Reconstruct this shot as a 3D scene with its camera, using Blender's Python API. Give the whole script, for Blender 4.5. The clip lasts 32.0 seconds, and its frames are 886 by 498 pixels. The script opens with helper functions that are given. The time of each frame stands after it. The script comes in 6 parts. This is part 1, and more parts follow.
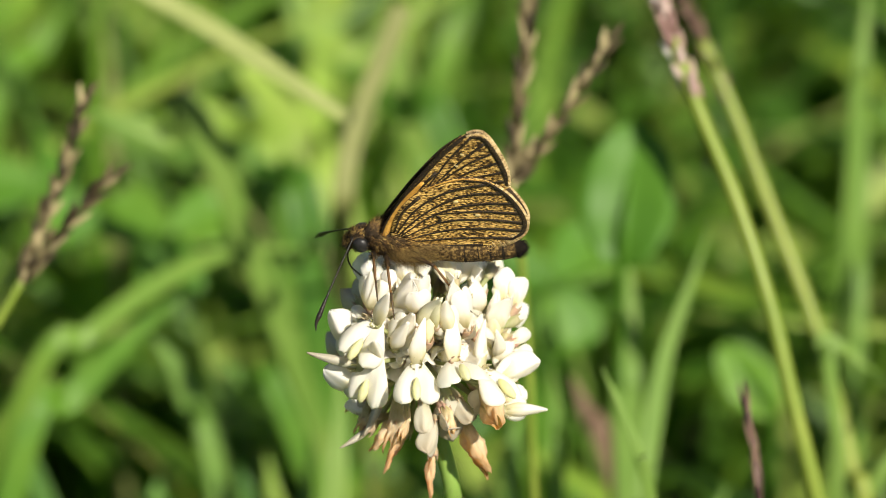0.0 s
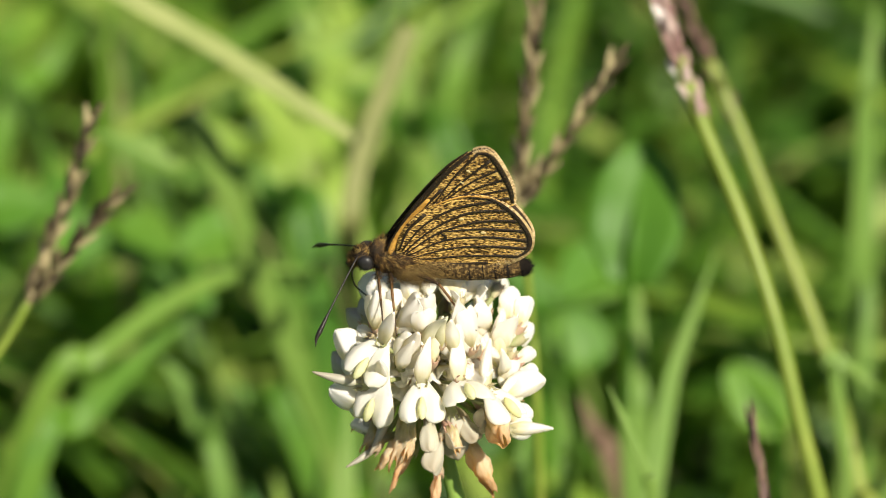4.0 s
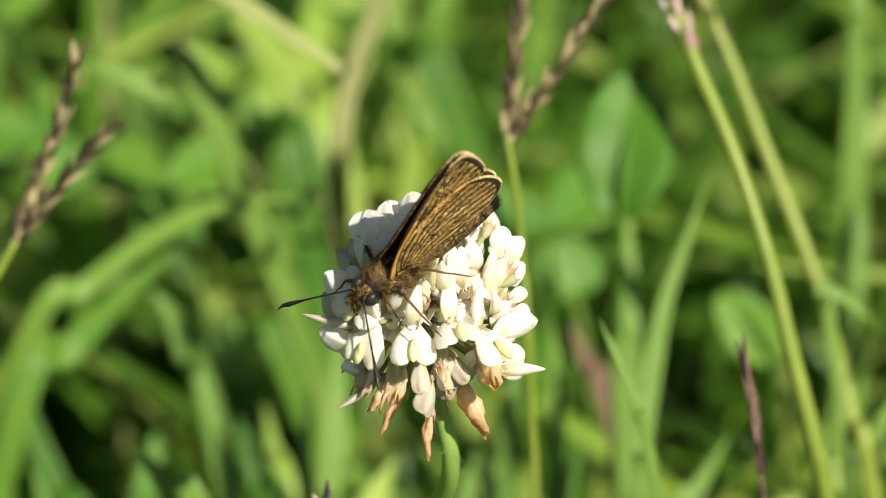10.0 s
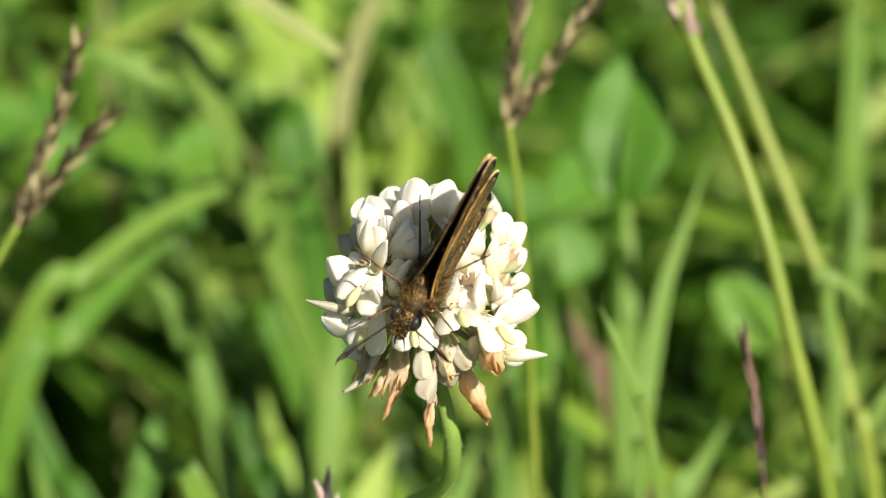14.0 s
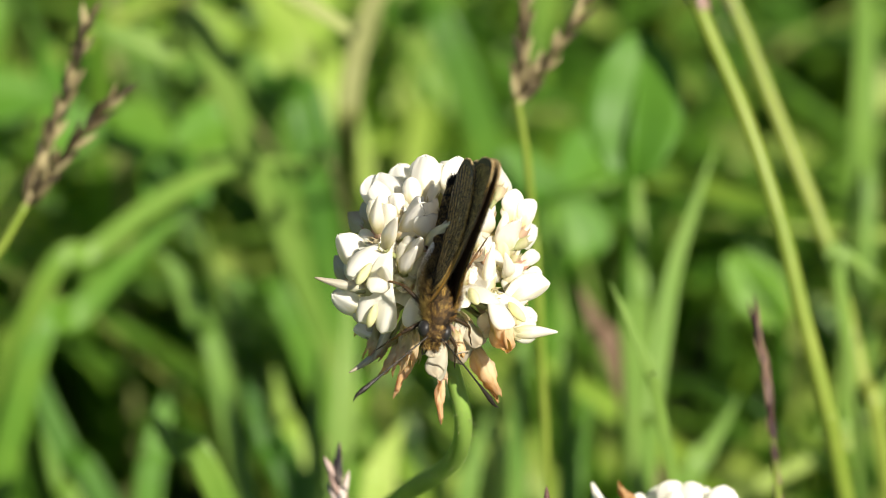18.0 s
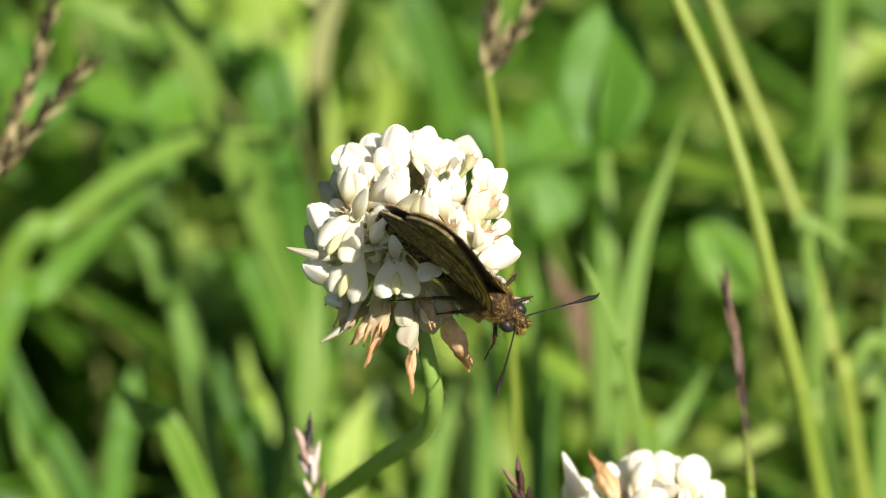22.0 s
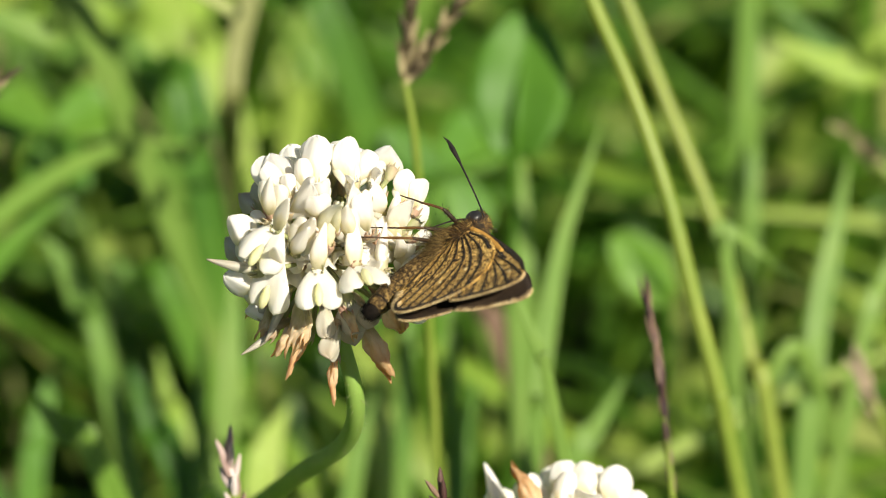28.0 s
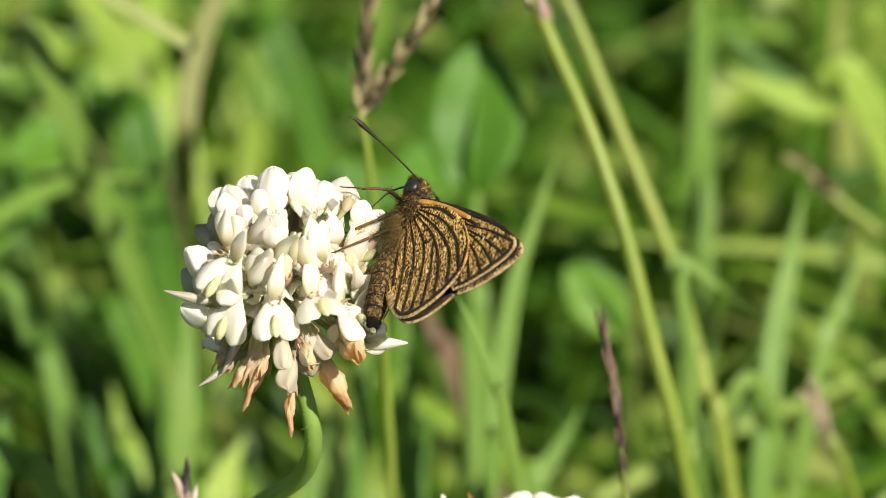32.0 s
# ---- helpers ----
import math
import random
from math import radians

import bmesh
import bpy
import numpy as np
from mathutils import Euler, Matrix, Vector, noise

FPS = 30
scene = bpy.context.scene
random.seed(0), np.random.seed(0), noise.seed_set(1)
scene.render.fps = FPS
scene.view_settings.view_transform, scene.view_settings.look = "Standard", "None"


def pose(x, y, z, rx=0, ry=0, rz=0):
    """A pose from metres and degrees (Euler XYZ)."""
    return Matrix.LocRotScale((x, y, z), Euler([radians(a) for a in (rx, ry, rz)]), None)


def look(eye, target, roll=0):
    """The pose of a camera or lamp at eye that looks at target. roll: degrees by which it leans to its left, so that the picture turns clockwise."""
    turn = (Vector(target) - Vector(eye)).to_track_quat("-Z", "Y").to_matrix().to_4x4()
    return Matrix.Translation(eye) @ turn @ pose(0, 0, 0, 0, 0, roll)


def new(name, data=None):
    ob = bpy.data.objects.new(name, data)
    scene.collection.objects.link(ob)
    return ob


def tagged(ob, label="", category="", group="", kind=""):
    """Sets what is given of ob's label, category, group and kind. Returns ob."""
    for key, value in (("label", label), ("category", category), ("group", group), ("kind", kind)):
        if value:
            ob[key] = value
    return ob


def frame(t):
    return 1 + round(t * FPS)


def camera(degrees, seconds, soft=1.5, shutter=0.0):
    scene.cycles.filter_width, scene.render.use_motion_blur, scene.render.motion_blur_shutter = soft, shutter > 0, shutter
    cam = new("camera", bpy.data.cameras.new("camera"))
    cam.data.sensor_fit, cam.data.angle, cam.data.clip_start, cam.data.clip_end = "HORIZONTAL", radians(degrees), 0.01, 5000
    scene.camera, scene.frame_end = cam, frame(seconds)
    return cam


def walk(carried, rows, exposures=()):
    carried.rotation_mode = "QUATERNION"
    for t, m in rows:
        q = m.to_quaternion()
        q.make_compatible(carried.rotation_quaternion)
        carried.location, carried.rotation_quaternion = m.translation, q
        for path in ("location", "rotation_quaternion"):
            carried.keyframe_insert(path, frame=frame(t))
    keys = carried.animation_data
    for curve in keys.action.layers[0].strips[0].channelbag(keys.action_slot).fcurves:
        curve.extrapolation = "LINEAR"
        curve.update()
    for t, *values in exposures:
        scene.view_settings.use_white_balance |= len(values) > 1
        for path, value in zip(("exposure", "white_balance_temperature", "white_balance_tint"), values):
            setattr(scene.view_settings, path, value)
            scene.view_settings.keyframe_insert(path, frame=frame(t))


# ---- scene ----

# camera: a long lens about 0.6 m from a clover head, hand-held, drifting
cam = camera(8.0, 32.0, soft=0.9)
cam.data.dof.use_dof = True
cam.data.dof.focus_distance = 0.613
cam.data.dof.aperture_fstop = 22.0
walk(cam, [
    (0, pose(0.00220, -0.50349, 0.50537, 55.000, 0.000, 0.000)),
    (0.5, pose(0.00275, -0.50437, 0.50507, 55.091, 0.065, -0.017)),
    (1, pose(0.00290, -0.50395, 0.50565, 55.046, 0.064, -0.048)),
    (1.5, pose(0.00320, -0.50386, 0.50556, 55.087, 0.082, -0.046)),
    (2, pose(0.00320, -0.50413, 0.50544, 55.130, 0.085, -0.050)),
    (2.5, pose(0.00266, -0.50410, 0.50491, 55.157, 0.106, -0.078)),
    (3, pose(0.00259, -0.50376, 0.50500, 55.137, 0.117, -0.016)),
    (3.5, pose(0.00317, -0.50397, 0.50523, 55.168, 0.175, 0.063)),
    (5.5, pose(0.00481, -0.50506, 0.50493, 55.383, 0.373, 0.023)),
    (6, pose(0.00505, -0.50398, 0.50620, 55.140, 0.463, -0.004)),
    (6.5, pose(0.00389, -0.50311, 0.50604, 54.946, 0.435, -0.051)),
    (7, pose(0.00531, -0.50158, 0.50697, 54.688, 0.604, 0.037)),
    (7.5, pose(0.00471, -0.50078, 0.50696, 54.592, 0.600, 0.003)),
    (8, pose(0.00424, -0.50047, 0.50702, 54.526, 0.561, -0.057)),
    (8.5, pose(0.00403, -0.49911, 0.50809, 54.304, 0.532, -0.152)),
    (9, pose(0.00357, -0.49803, 0.50941, 54.067, 0.479, -0.234)),
    (9.5, pose(0.00348, -0.49799, 0.50813, 54.116, 0.424, -0.216)),
    (10, pose(0.00324, -0.49745, 0.50840, 54.081, 0.401, -0.215)),
    (10.5, pose(0.00315, -0.49745, 0.50818, 54.081, 0.396, -0.177)),
    (11, pose(0.00300, -0.49722, 0.50898, 53.935, 0.378, -0.157)),
    (11.5, pose(0.00212, -0.49709, 0.50913, 53.844, 0.300, -0.226)),
    (12, pose(0.00172, -0.49728, 0.50912, 53.896, 0.191, -0.245)),
    (12.5, pose(0.00300, -0.49798, 0.50814, 54.115, 0.297, -0.209)),
    (13, pose(0.00125, -0.49759, 0.50873, 54.087, 0.225, -0.332)),
    (13.5, pose(0.00079, -0.49745, 0.50893, 53.993, 0.231, -0.372)),
    (14, pose(0.00133, -0.49762, 0.50917, 53.906, 0.264, -0.312)),
    (14.5, pose(0.00098, -0.49775, 0.50862, 53.893, 0.247, -0.309)),
    (16.5, pose(0.00157, -0.49649, 0.50920, 53.672, 0.385, -0.344)),
    (17, pose(0.00159, -0.49653, 0.50934, 53.629, 0.398, -0.358)),
    (17.5, pose(0.00113, -0.49684, 0.50909, 53.666, 0.402, -0.357)),
    (18, pose(0.00136, -0.49657, 0.50857, 53.686, 0.464, -0.342)),
    (18.5, pose(0.00147, -0.49627, 0.50900, 53.596, 0.519, -0.379)),
    (19, pose(0.00166, -0.49643, 0.50882, 53.543, 0.544, -0.393)),
    (19.5, pose(0.00044, -0.49583, 0.50911, 53.444, 0.468, -0.530)),
    (20, pose(0.00062, -0.49639, 0.50905, 53.453, 0.431, -0.580)),
    (20.5, pose(0.00071, -0.49641, 0.50888, 53.416, 0.405, -0.626)),
    (21, pose(-0.00021, -0.49661, 0.50817, 53.449, 0.362, -0.702)),
    (21.5, pose(0.00017, -0.49637, 0.50832, 53.443, 0.374, -0.685)),
    (22, pose(-0.00011, -0.49708, 0.50743, 53.523, 0.347, -0.752)),
    (22.5, pose(-0.00038, -0.49684, 0.50811, 53.377, 0.351, -0.866)),
    (23, pose(-0.00078, -0.49739, 0.50753, 53.367, 0.296, -0.917)),
    (23.5, pose(-0.00149, -0.49641, 0.50751, 53.322, 0.289, -1.031)),
    (24, pose(-0.00148, -0.49618, 0.50819, 53.286, 0.278, -1.048)),
    (24.5, pose(-0.00190, -0.49522, 0.50848, 53.205, 0.295, -1.109)),
    (26.5, pose(-0.00248, -0.49462, 0.50784, 53.346, 0.260, -1.148)),
    (27, pose(-0.00305, -0.49518, 0.50700, 53.486, 0.208, -1.291)),
    (27.5, pose(-0.00342, -0.49414, 0.50667, 53.487, 0.115, -1.543)),
    (28, pose(-0.00334, -0.49453, 0.50659, 53.544, -0.020, -1.744)),
    (28.5, pose(-0.00377, -0.49527, 0.50632, 53.631, -0.149, -1.893)),
    (29, pose(-0.00363, -0.49449, 0.50606, 53.647, -0.138, -1.954)),
    (29.5, pose(-0.00441, -0.49474, 0.50595, 53.719, -0.162, -2.015)),
    (30, pose(-0.00380, -0.49550, 0.50622, 53.782, -0.225, -1.919)),
    (30.5, pose(-0.00426, -0.49560, 0.50549, 53.887, -0.239, -2.014)),
    (31, pose(-0.00437, -0.49555, 0.50605, 53.893, -0.256, -2.070)),
    (31.5, pose(-0.00477, -0.49508, 0.50567, 53.912, -0.285, -2.159)),
    (32, pose(-0.00475, -0.49480, 0.50548, 53.925, -0.219, -2.242)),
], exposures=[(0.0, 0.46, 6650, 10), (12.0, 0.55, 6650, 10), (17.0, 0.62, 6650, 10), (24.0, 0.66, 6650, 10), (28.0, 0.54, 6650, 10), (32.0, 0.46, 6650, 10)])

# ---- light: clear sky, sun high and to the right, behind the camera's shoulder
SUN_WAY = Vector((0.42, -0.55, 0.72)).normalized()
world = bpy.data.worlds.new("sky")
scene.world = world
world.use_nodes = True
wn = world.node_tree.nodes
sky = wn.new("ShaderNodeTexSky")
sky.sky_type = "NISHITA"
sky.sun_disc = False
sky.sun_elevation = math.asin(SUN_WAY.z)
sky.sun_rotation = math.atan2(SUN_WAY.x, SUN_WAY.y)
world.node_tree.links.new(sky.outputs[0], wn["Background"].inputs[0])
wn["Background"].inputs[1].default_value = 0.046
sun_data = bpy.data.lights.new("sun", "SUN")
sun_data.energy, sun_data.angle, sun_data.color = 5.0, radians(0.55), (1.0, 0.945, 0.83)
sun = new("sun", sun_data)
sun.matrix_world = look(SUN_WAY * 3, (0, 0, 0))


# ---- materials
def shader(name, stops, scale=400.0, rough=0.5, bump=0.15, bump_scale=None, island=0.0, per_object=0.0,
           thin=0.0, thin_tint=None, spec=0.4, stretch=(1, 1, 1), detail=4.0, sheen=0.0, metallic=0.0, vein=None, fine=0.45, along=None):
    """Principled material whose colour runs through stops by noise; thin: share of light let through."""
    m = bpy.data.materials.new(name)
    m.use_nodes = True
    nt, nodes = m.node_tree, m.node_tree.nodes
    link = nt.links.new
    bsdf = nodes["Principled BSDF"]
    co = nodes.new("ShaderNodeTexCoord")
    mp = nodes.new("ShaderNodeMapping")
    mp.inputs["Scale"].default_value = stretch
    link(co.outputs["Object"], mp.inputs["Vector"])
    no = nodes.new("ShaderNodeTexNoise")
    no.inputs["Scale"].default_value, no.inputs["Detail"].default_value = scale, detail
    link(mp.outputs[0], no.inputs["Vector"])
    fac = no.outputs["Fac"]
    big = nodes.new("ShaderNodeTexNoise")
    big.inputs["Scale"].default_value = scale * 0.13
    link(co.outputs["Object"], big.inputs["Vector"])
    mixf = nodes.new("ShaderNodeMath")
    mixf.operation = "MULTIPLY_ADD"
    link(big.outputs["Fac"], mixf.inputs[0])
    mixf.inputs[1].default_value = 1 - fine
    half = nodes.new("ShaderNodeMath")
    half.operation = "MULTIPLY"
    link(fac, half.inputs[0])
    half.inputs[1].default_value = fine
    link(half.outputs[0], mixf.inputs[2])
    value = mixf.outputs[0]
    if along:  # (per metre, zero at): the colour changes along the thing's own x axis
        sep = nodes.new("ShaderNodeSeparateXYZ")
        link(co.outputs["Object"], sep.inputs[0])
        off = nodes.new("ShaderNodeMath")
        off.operation = "SUBTRACT"
        link(sep.outputs[0], off.inputs[0])
        off.inputs[1].default_value = along[1]
        run = nodes.new("ShaderNodeMath")
        run.operation = "MULTIPLY_ADD"
        link(off.outputs[0], run.inputs[0])
        run.inputs[1].default_value = along[0]
        link(value, run.inputs[2])
        value = run.outputs[0]
    for amount, kind in ((island, "geo"), (per_object, "ob")):
        if amount:
            src = (nodes.new("ShaderNodeNewGeometry").outputs["Random Per Island"] if kind == "geo"
                   else nodes.new("ShaderNodeObjectInfo").outputs["Random"])
            sub = nodes.new("ShaderNodeMath")
            sub.operation = "SUBTRACT"
            link(src, sub.inputs[0])
            sub.inputs[1].default_value = 0.5
            add = nodes.new("ShaderNodeMath")
            add.operation = "MULTIPLY_ADD"
            link(sub.outputs[0], add.inputs[0])
            add.inputs[1].default_value = amount
            link(value, add.inputs[2])
            value = add.outputs[0]
    ramp = nodes.new("ShaderNodeValToRGB")
    while len(ramp.color_ramp.elements) < len(stops):
        ramp.color_ramp.elements.new(0.5)
    for el, (at, c) in zip(ramp.color_ramp.elements, stops):
        el.position, el.color = at, (*c, 1)
    link(value, ramp.inputs[0])
    colour = ramp.outputs[0]
    if vein:
        wave = nodes.new("ShaderNodeTexWave")
        wave.inputs["Scale"].default_value, wave.inputs["Distortion"].default_value = vein[0], 0.6
        wave.bands_direction = vein[1]
        link(co.outputs["Object"], wave.inputs["Vector"])
        wr = nodes.new("ShaderNodeMapRange")
        wr.inputs["To Min"].default_value, wr.inputs["To Max"].default_value = 0.86, 1.06
        link(wave.outputs["Fac"], wr.inputs["Value"])
        mul = nodes.new("ShaderNodeVectorMath")
        mul.operation = "SCALE"
        link(colour, mul.inputs[0])
        link(wr.outputs[0], mul.inputs["Scale"])
        colour = mul.outputs[0]
    link(colour, bsdf.inputs["Base Color"])
    bsdf.inputs["Roughness"].default_value = rough
    bsdf.inputs["Specular IOR Level"].default_value = spec
    bsdf.inputs["Metallic"].default_value = metallic
    bsdf.inputs["Sheen Weight"].default_value = sheen
    if bump:
        bn = nodes.new("ShaderNodeBump")
        bn.inputs["Strength"].default_value, bn.inputs["Distance"].default_value = bump, 0.0003
        if bump_scale:
            n2 = nodes.new("ShaderNodeTexNoise")
            n2.inputs["Scale"].default_value = bump_scale
            link(mp.outputs[0], n2.inputs["Vector"])
            link(n2.outputs["Fac"], bn.inputs["Height"])
        else:
            link(fac, bn.inputs["Height"])
        link(bn.outputs[0], bsdf.inputs["Normal"])
    if thin:
        tr = nodes.new("ShaderNodeBsdfTranslucent")
        if thin_tint:
            tint = nodes.new("ShaderNodeVectorMath")
            tint.operation = "MULTIPLY"
            link(colour, tint.inputs[0])
            tint.inputs[1].default_value = thin_tint
            link(tint.outputs[0], tr.inputs["Color"])
        else:
            link(colour, tr.inputs["Color"])
        mx = nodes.new("ShaderNodeMixShader")
        mx.inputs[0].default_value = thin
        link(bsdf.outputs[0], mx.inputs[1])
        link(tr.outputs[0], mx.inputs[2])
        link(mx.outputs[0], nodes["Material Output"].inputs["Surface"])
    return m


LEAF_TINT = (1.5, 1.35, 0.5)
M_PETAL = shader("white_petal", [(0.10, (0.68, 0.64, 0.34)), (0.28, (0.90, 0.87, 0.68)), (0.44, (0.98, 0.975, 0.95))], 6, 0.5, 0.06, thin=0.56, thin_tint=(1.05, 1.01, 0.93), per_object=0.14, stretch=(0.25, 1, 1), along=(0.75, 0.55), spec=0.3)
M_LOBE = shader("white_wing_petal", [(0.2, (0.86, 0.84, 0.58)), (0.45, (0.975, 0.97, 0.92))], 5, 0.5, 0.06, thin=0.56, thin_tint=(1.05, 1.01, 0.92), per_object=0.12, spec=0.3)
M_KEEL = shader("yellow_keel", [(0.3, (0.80, 0.78, 0.36)), (0.6, (0.92, 0.90, 0.58))], 8, 0.5, 0.06, thin=0.45, per_object=0.2, spec=0.3)
M_PALE_PETAL = shader("greyish_petal", [(0.2, (0.62, 0.58, 0.36)), (0.5, (0.76, 0.73, 0.62)), (0.8, (0.62, 0.54, 0.40))], 6, 0.6, 0.1, thin=0.5, per_object=0.3, stretch=(0.25, 1, 1), along=(0.35, 0.4), spec=0.2)
M_CREAM = shader("cream_petal", [(0.25, (0.70, 0.66, 0.32)), (0.6, (0.92, 0.89, 0.68))], 6, 0.5, 0.1, thin=0.4, per_object=0.2, spec=0.3, along=(0.5, 0.4))
M_FADED = shader("faded_petal", [(0.20, (0.66, 0.62, 0.32)), (0.42, (0.94, 0.88, 0.70)), (0.68, (0.88, 0.70, 0.42)), (0.90, (0.60, 0.36, 0.13))], 9, 0.65, 0.5, thin=0.64, thin_tint=(1.06, 0.98, 0.82), per_object=0.3, stretch=(0.15, 1, 1), along=(0.5, 0.5), fine=0.6)
M_BROWN = shader("withered_petal", [(0.24, (0.92, 0.80, 0.56)), (0.50, (0.80, 0.57, 0.30)), (0.82, (0.46, 0.27, 0.10))], 9, 0.75, 0.6, thin=0.64, thin_tint=(1.08, 0.96, 0.78), per_object=0.4, stretch=(0.15, 1, 1), along=(0.25, 0.5), fine=0.6)
M_CALYX = shader("calyx_green", [(0.25, (0.44, 0.48, 0.20)), (0.5, (0.70, 0.62, 0.40)), (0.75, (0.66, 0.42, 0.31))], 700, 0.55, 0.2, thin=0.5, per_object=0.4, along=(60, 0.0015))
M_PEDICEL = shader("pedicel_green", [(0.3, (0.36, 0.42, 0.16)), (0.7, (0.52, 0.50, 0.26))], 600, 0.5, 0.2, thin=0.4)
M_STEM = shader("clover_stem_green", [(0.3, (0.22, 0.38, 0.060)), (0.7, (0.36, 0.52, 0.13))], 500, 0.45, 0.2, stretch=(1, 1, 0.2), thin=0.3, thin_tint=LEAF_TINT)
M_LEAF = shader("leaf_green", [(0.25, (0.065, 0.185, 0.016)), (0.5, (0.11, 0.27, 0.024)), (0.75, (0.18, 0.34, 0.036))], 120, 0.5, 0.2, per_object=0.35, thin=0.4, thin_tint=LEAF_TINT)
M_BLADE = shader("grass_blade_green", [(0.2, (0.060, 0.180, 0.016)), (0.5, (0.120, 0.270, 0.026)), (0.8, (0.21, 0.36, 0.050))], 160, 0.45, 0.2, per_object=0.6, thin=0.4, thin_tint=LEAF_TINT)
M_PALE = shader("pale_blade_green", [(0.2, (0.13, 0.27, 0.040)), (0.5, (0.20, 0.34, 0.060)), (0.8, (0.29, 0.41, 0.10))], 160, 0.5, 0.2, per_object=0.4, thin=0.35, thin_tint=LEAF_TINT)
M_TALL = shader("tall_grass_green", [(0.1, (0.055, 0.150, 0.012)), (0.45, (0.125, 0.265, 0.022)), (0.75, (0.25, 0.40, 0.048)), (0.95, (0.32, 0.43, 0.08))], 90, 0.45, 0.1, island=1.0, thin=0.4, thin_tint=LEAF_TINT)
M_GRASS = shader("sward_green", [(0.1, (0.045, 0.120, 0.010)), (0.45, (0.090, 0.205, 0.017)), (0.75, (0.18, 0.33, 0.034)), (0.95, (0.32, 0.37, 0.10))], 90, 0.5, 0.1, island=1.0, thin=0.4, thin_tint=LEAF_TINT)
M_CULM = shader("culm_yellow_green", [(0.3, (0.17, 0.26, 0.030)), (0.7, (0.29, 0.35, 0.06))], 300, 0.4, 0.15, per_object=0.2, thin=0.2, thin_tint=LEAF_TINT)
M_LIME = shader("lime_blade", [(0.2, (0.25, 0.40, 0.050)), (0.5, (0.35, 0.50, 0.085)), (0.8, (0.46, 0.56, 0.15))], 160, 0.5, 0.2, per_object=0.4, thin=0.35, thin_tint=LEAF_TINT)
M_STRAW = shader("straw", [(0.3, (0.30, 0.36, 0.10)), (0.7, (0.46, 0.48, 0.18))], 200, 0.6, 0.2, per_object=0.3, thin=0.25)
M_OLIVE = shader("olive_dry_stem", [(0.3, (0.17, 0.20, 0.05)), (0.7, (0.28, 0.29, 0.10))], 220, 0.6, 0.2, per_object=0.3, thin=0.2)
M_DRY = shader("dry_brown_stem", [(0.3, (0.11, 0.065, 0.038)), (0.7, (0.22, 0.14, 0.085))], 220, 0.7, 0.3, thin=0.1)
M_TAN = shader("dry_tan", [(0.3, (0.26, 0.19, 0.11)), (0.7, (0.46, 0.36, 0.24))], 220, 0.7, 0.3, per_object=0.3, thin=0.15)
M_SEED = shader("seed_head_brown", [(0.3, (0.038, 0.026, 0.010)), (0.57, (0.10, 0.074, 0.028)), (0.9, (0.38, 0.32, 0.16))], 500, 0.6, 0.3, per_object=0.75)
M_PINK = shader("seed_head_pink", [(0.25, (0.22, 0.12, 0.10)), (0.5, (0.46, 0.33, 0.28)), (0.8, (0.80, 0.72, 0.66))], 500, 0.5, 0.3, per_object=0.75)
M_PURPLE = shader("seed_head_purple", [(0.25, (0.030, 0.012, 0.012)), (0.5, (0.075, 0.032, 0.026)), (0.85, (0.22, 0.14, 0.09))], 500, 0.5, 0.3, per_object=0.75)
M_SOIL = shader("soil_and_litter", [(0.25, (0.020, 0.026, 0.008)), (0.5, (0.042, 0.062, 0.014)), (0.75, (0.080, 0.11, 0.024))], 30, 0.9, 0.6, detail=8.0)
# butterfly
M_WING = shader("gold_scaled_underside", [(0.39, (0.034, 0.019, 0.006)), (0.46, (0.19, 0.105, 0.025)), (0.52, (0.46, 0.270, 0.068)), (0.61, (0.82, 0.54, 0.16))], 5800, 0.55, 0.8, stretch=(0.5, 1, 1), fine=0.80, detail=1.0, spec=0.25)
M_ABDOMEN = shader("brown_gold_abdomen", [(0.38, (0.016, 0.010, 0.004)), (0.5, (0.060, 0.036, 0.012)), (0.64, (0.24, 0.155, 0.05))], 3500, 0.7, 0.6, fine=0.8, spec=0.15)
M_TIP = shader("black_tail_fur", [(0.4, (0.006, 0.005, 0.004)), (0.7, (0.016, 0.012, 0.008))], 3000, 0.8, 0.3, spec=0.1, island=0.4)
M_UPPER = shader("dark_upperside", [(0.4, (0.022, 0.013, 0.008)), (0.6, (0.06, 0.038, 0.020))], 2500, 0.6, 0.4)
M_VEIN = shader("dark_vein_scales", [(0.44, (0.012, 0.007, 0.003)), (0.60, (0.034, 0.020, 0.007)), (0.72, (0.20, 0.125, 0.035))], 8500, 0.6, 0.5, fine=0.85, detail=1.5)
M_FRINGE = shader("cream_fringe", [(0.2, (0.16, 0.095, 0.035)), (0.45, (0.46, 0.32, 0.13)), (0.7, (0.72, 0.56, 0.30))], 3000, 0.7, 0.3, island=0.6)
M_STREAK = shader("orange_costal_scales", [(0.35, (0.38, 0.18, 0.025)), (0.6, (0.68, 0.37, 0.07))], 3500, 0.6, 0.4)
M_SPOT = shader("pale_wing_spot", [(0.4, (0.66, 0.50, 0.20)), (0.6, (0.78, 0.64, 0.34))], 3000, 0.6, 0.3)
M_BODY = shader("dark_body", [(0.35, (0.035, 0.022, 0.010)), (0.6, (0.11, 0.065, 0.022))], 2500, 0.75, 0.5)
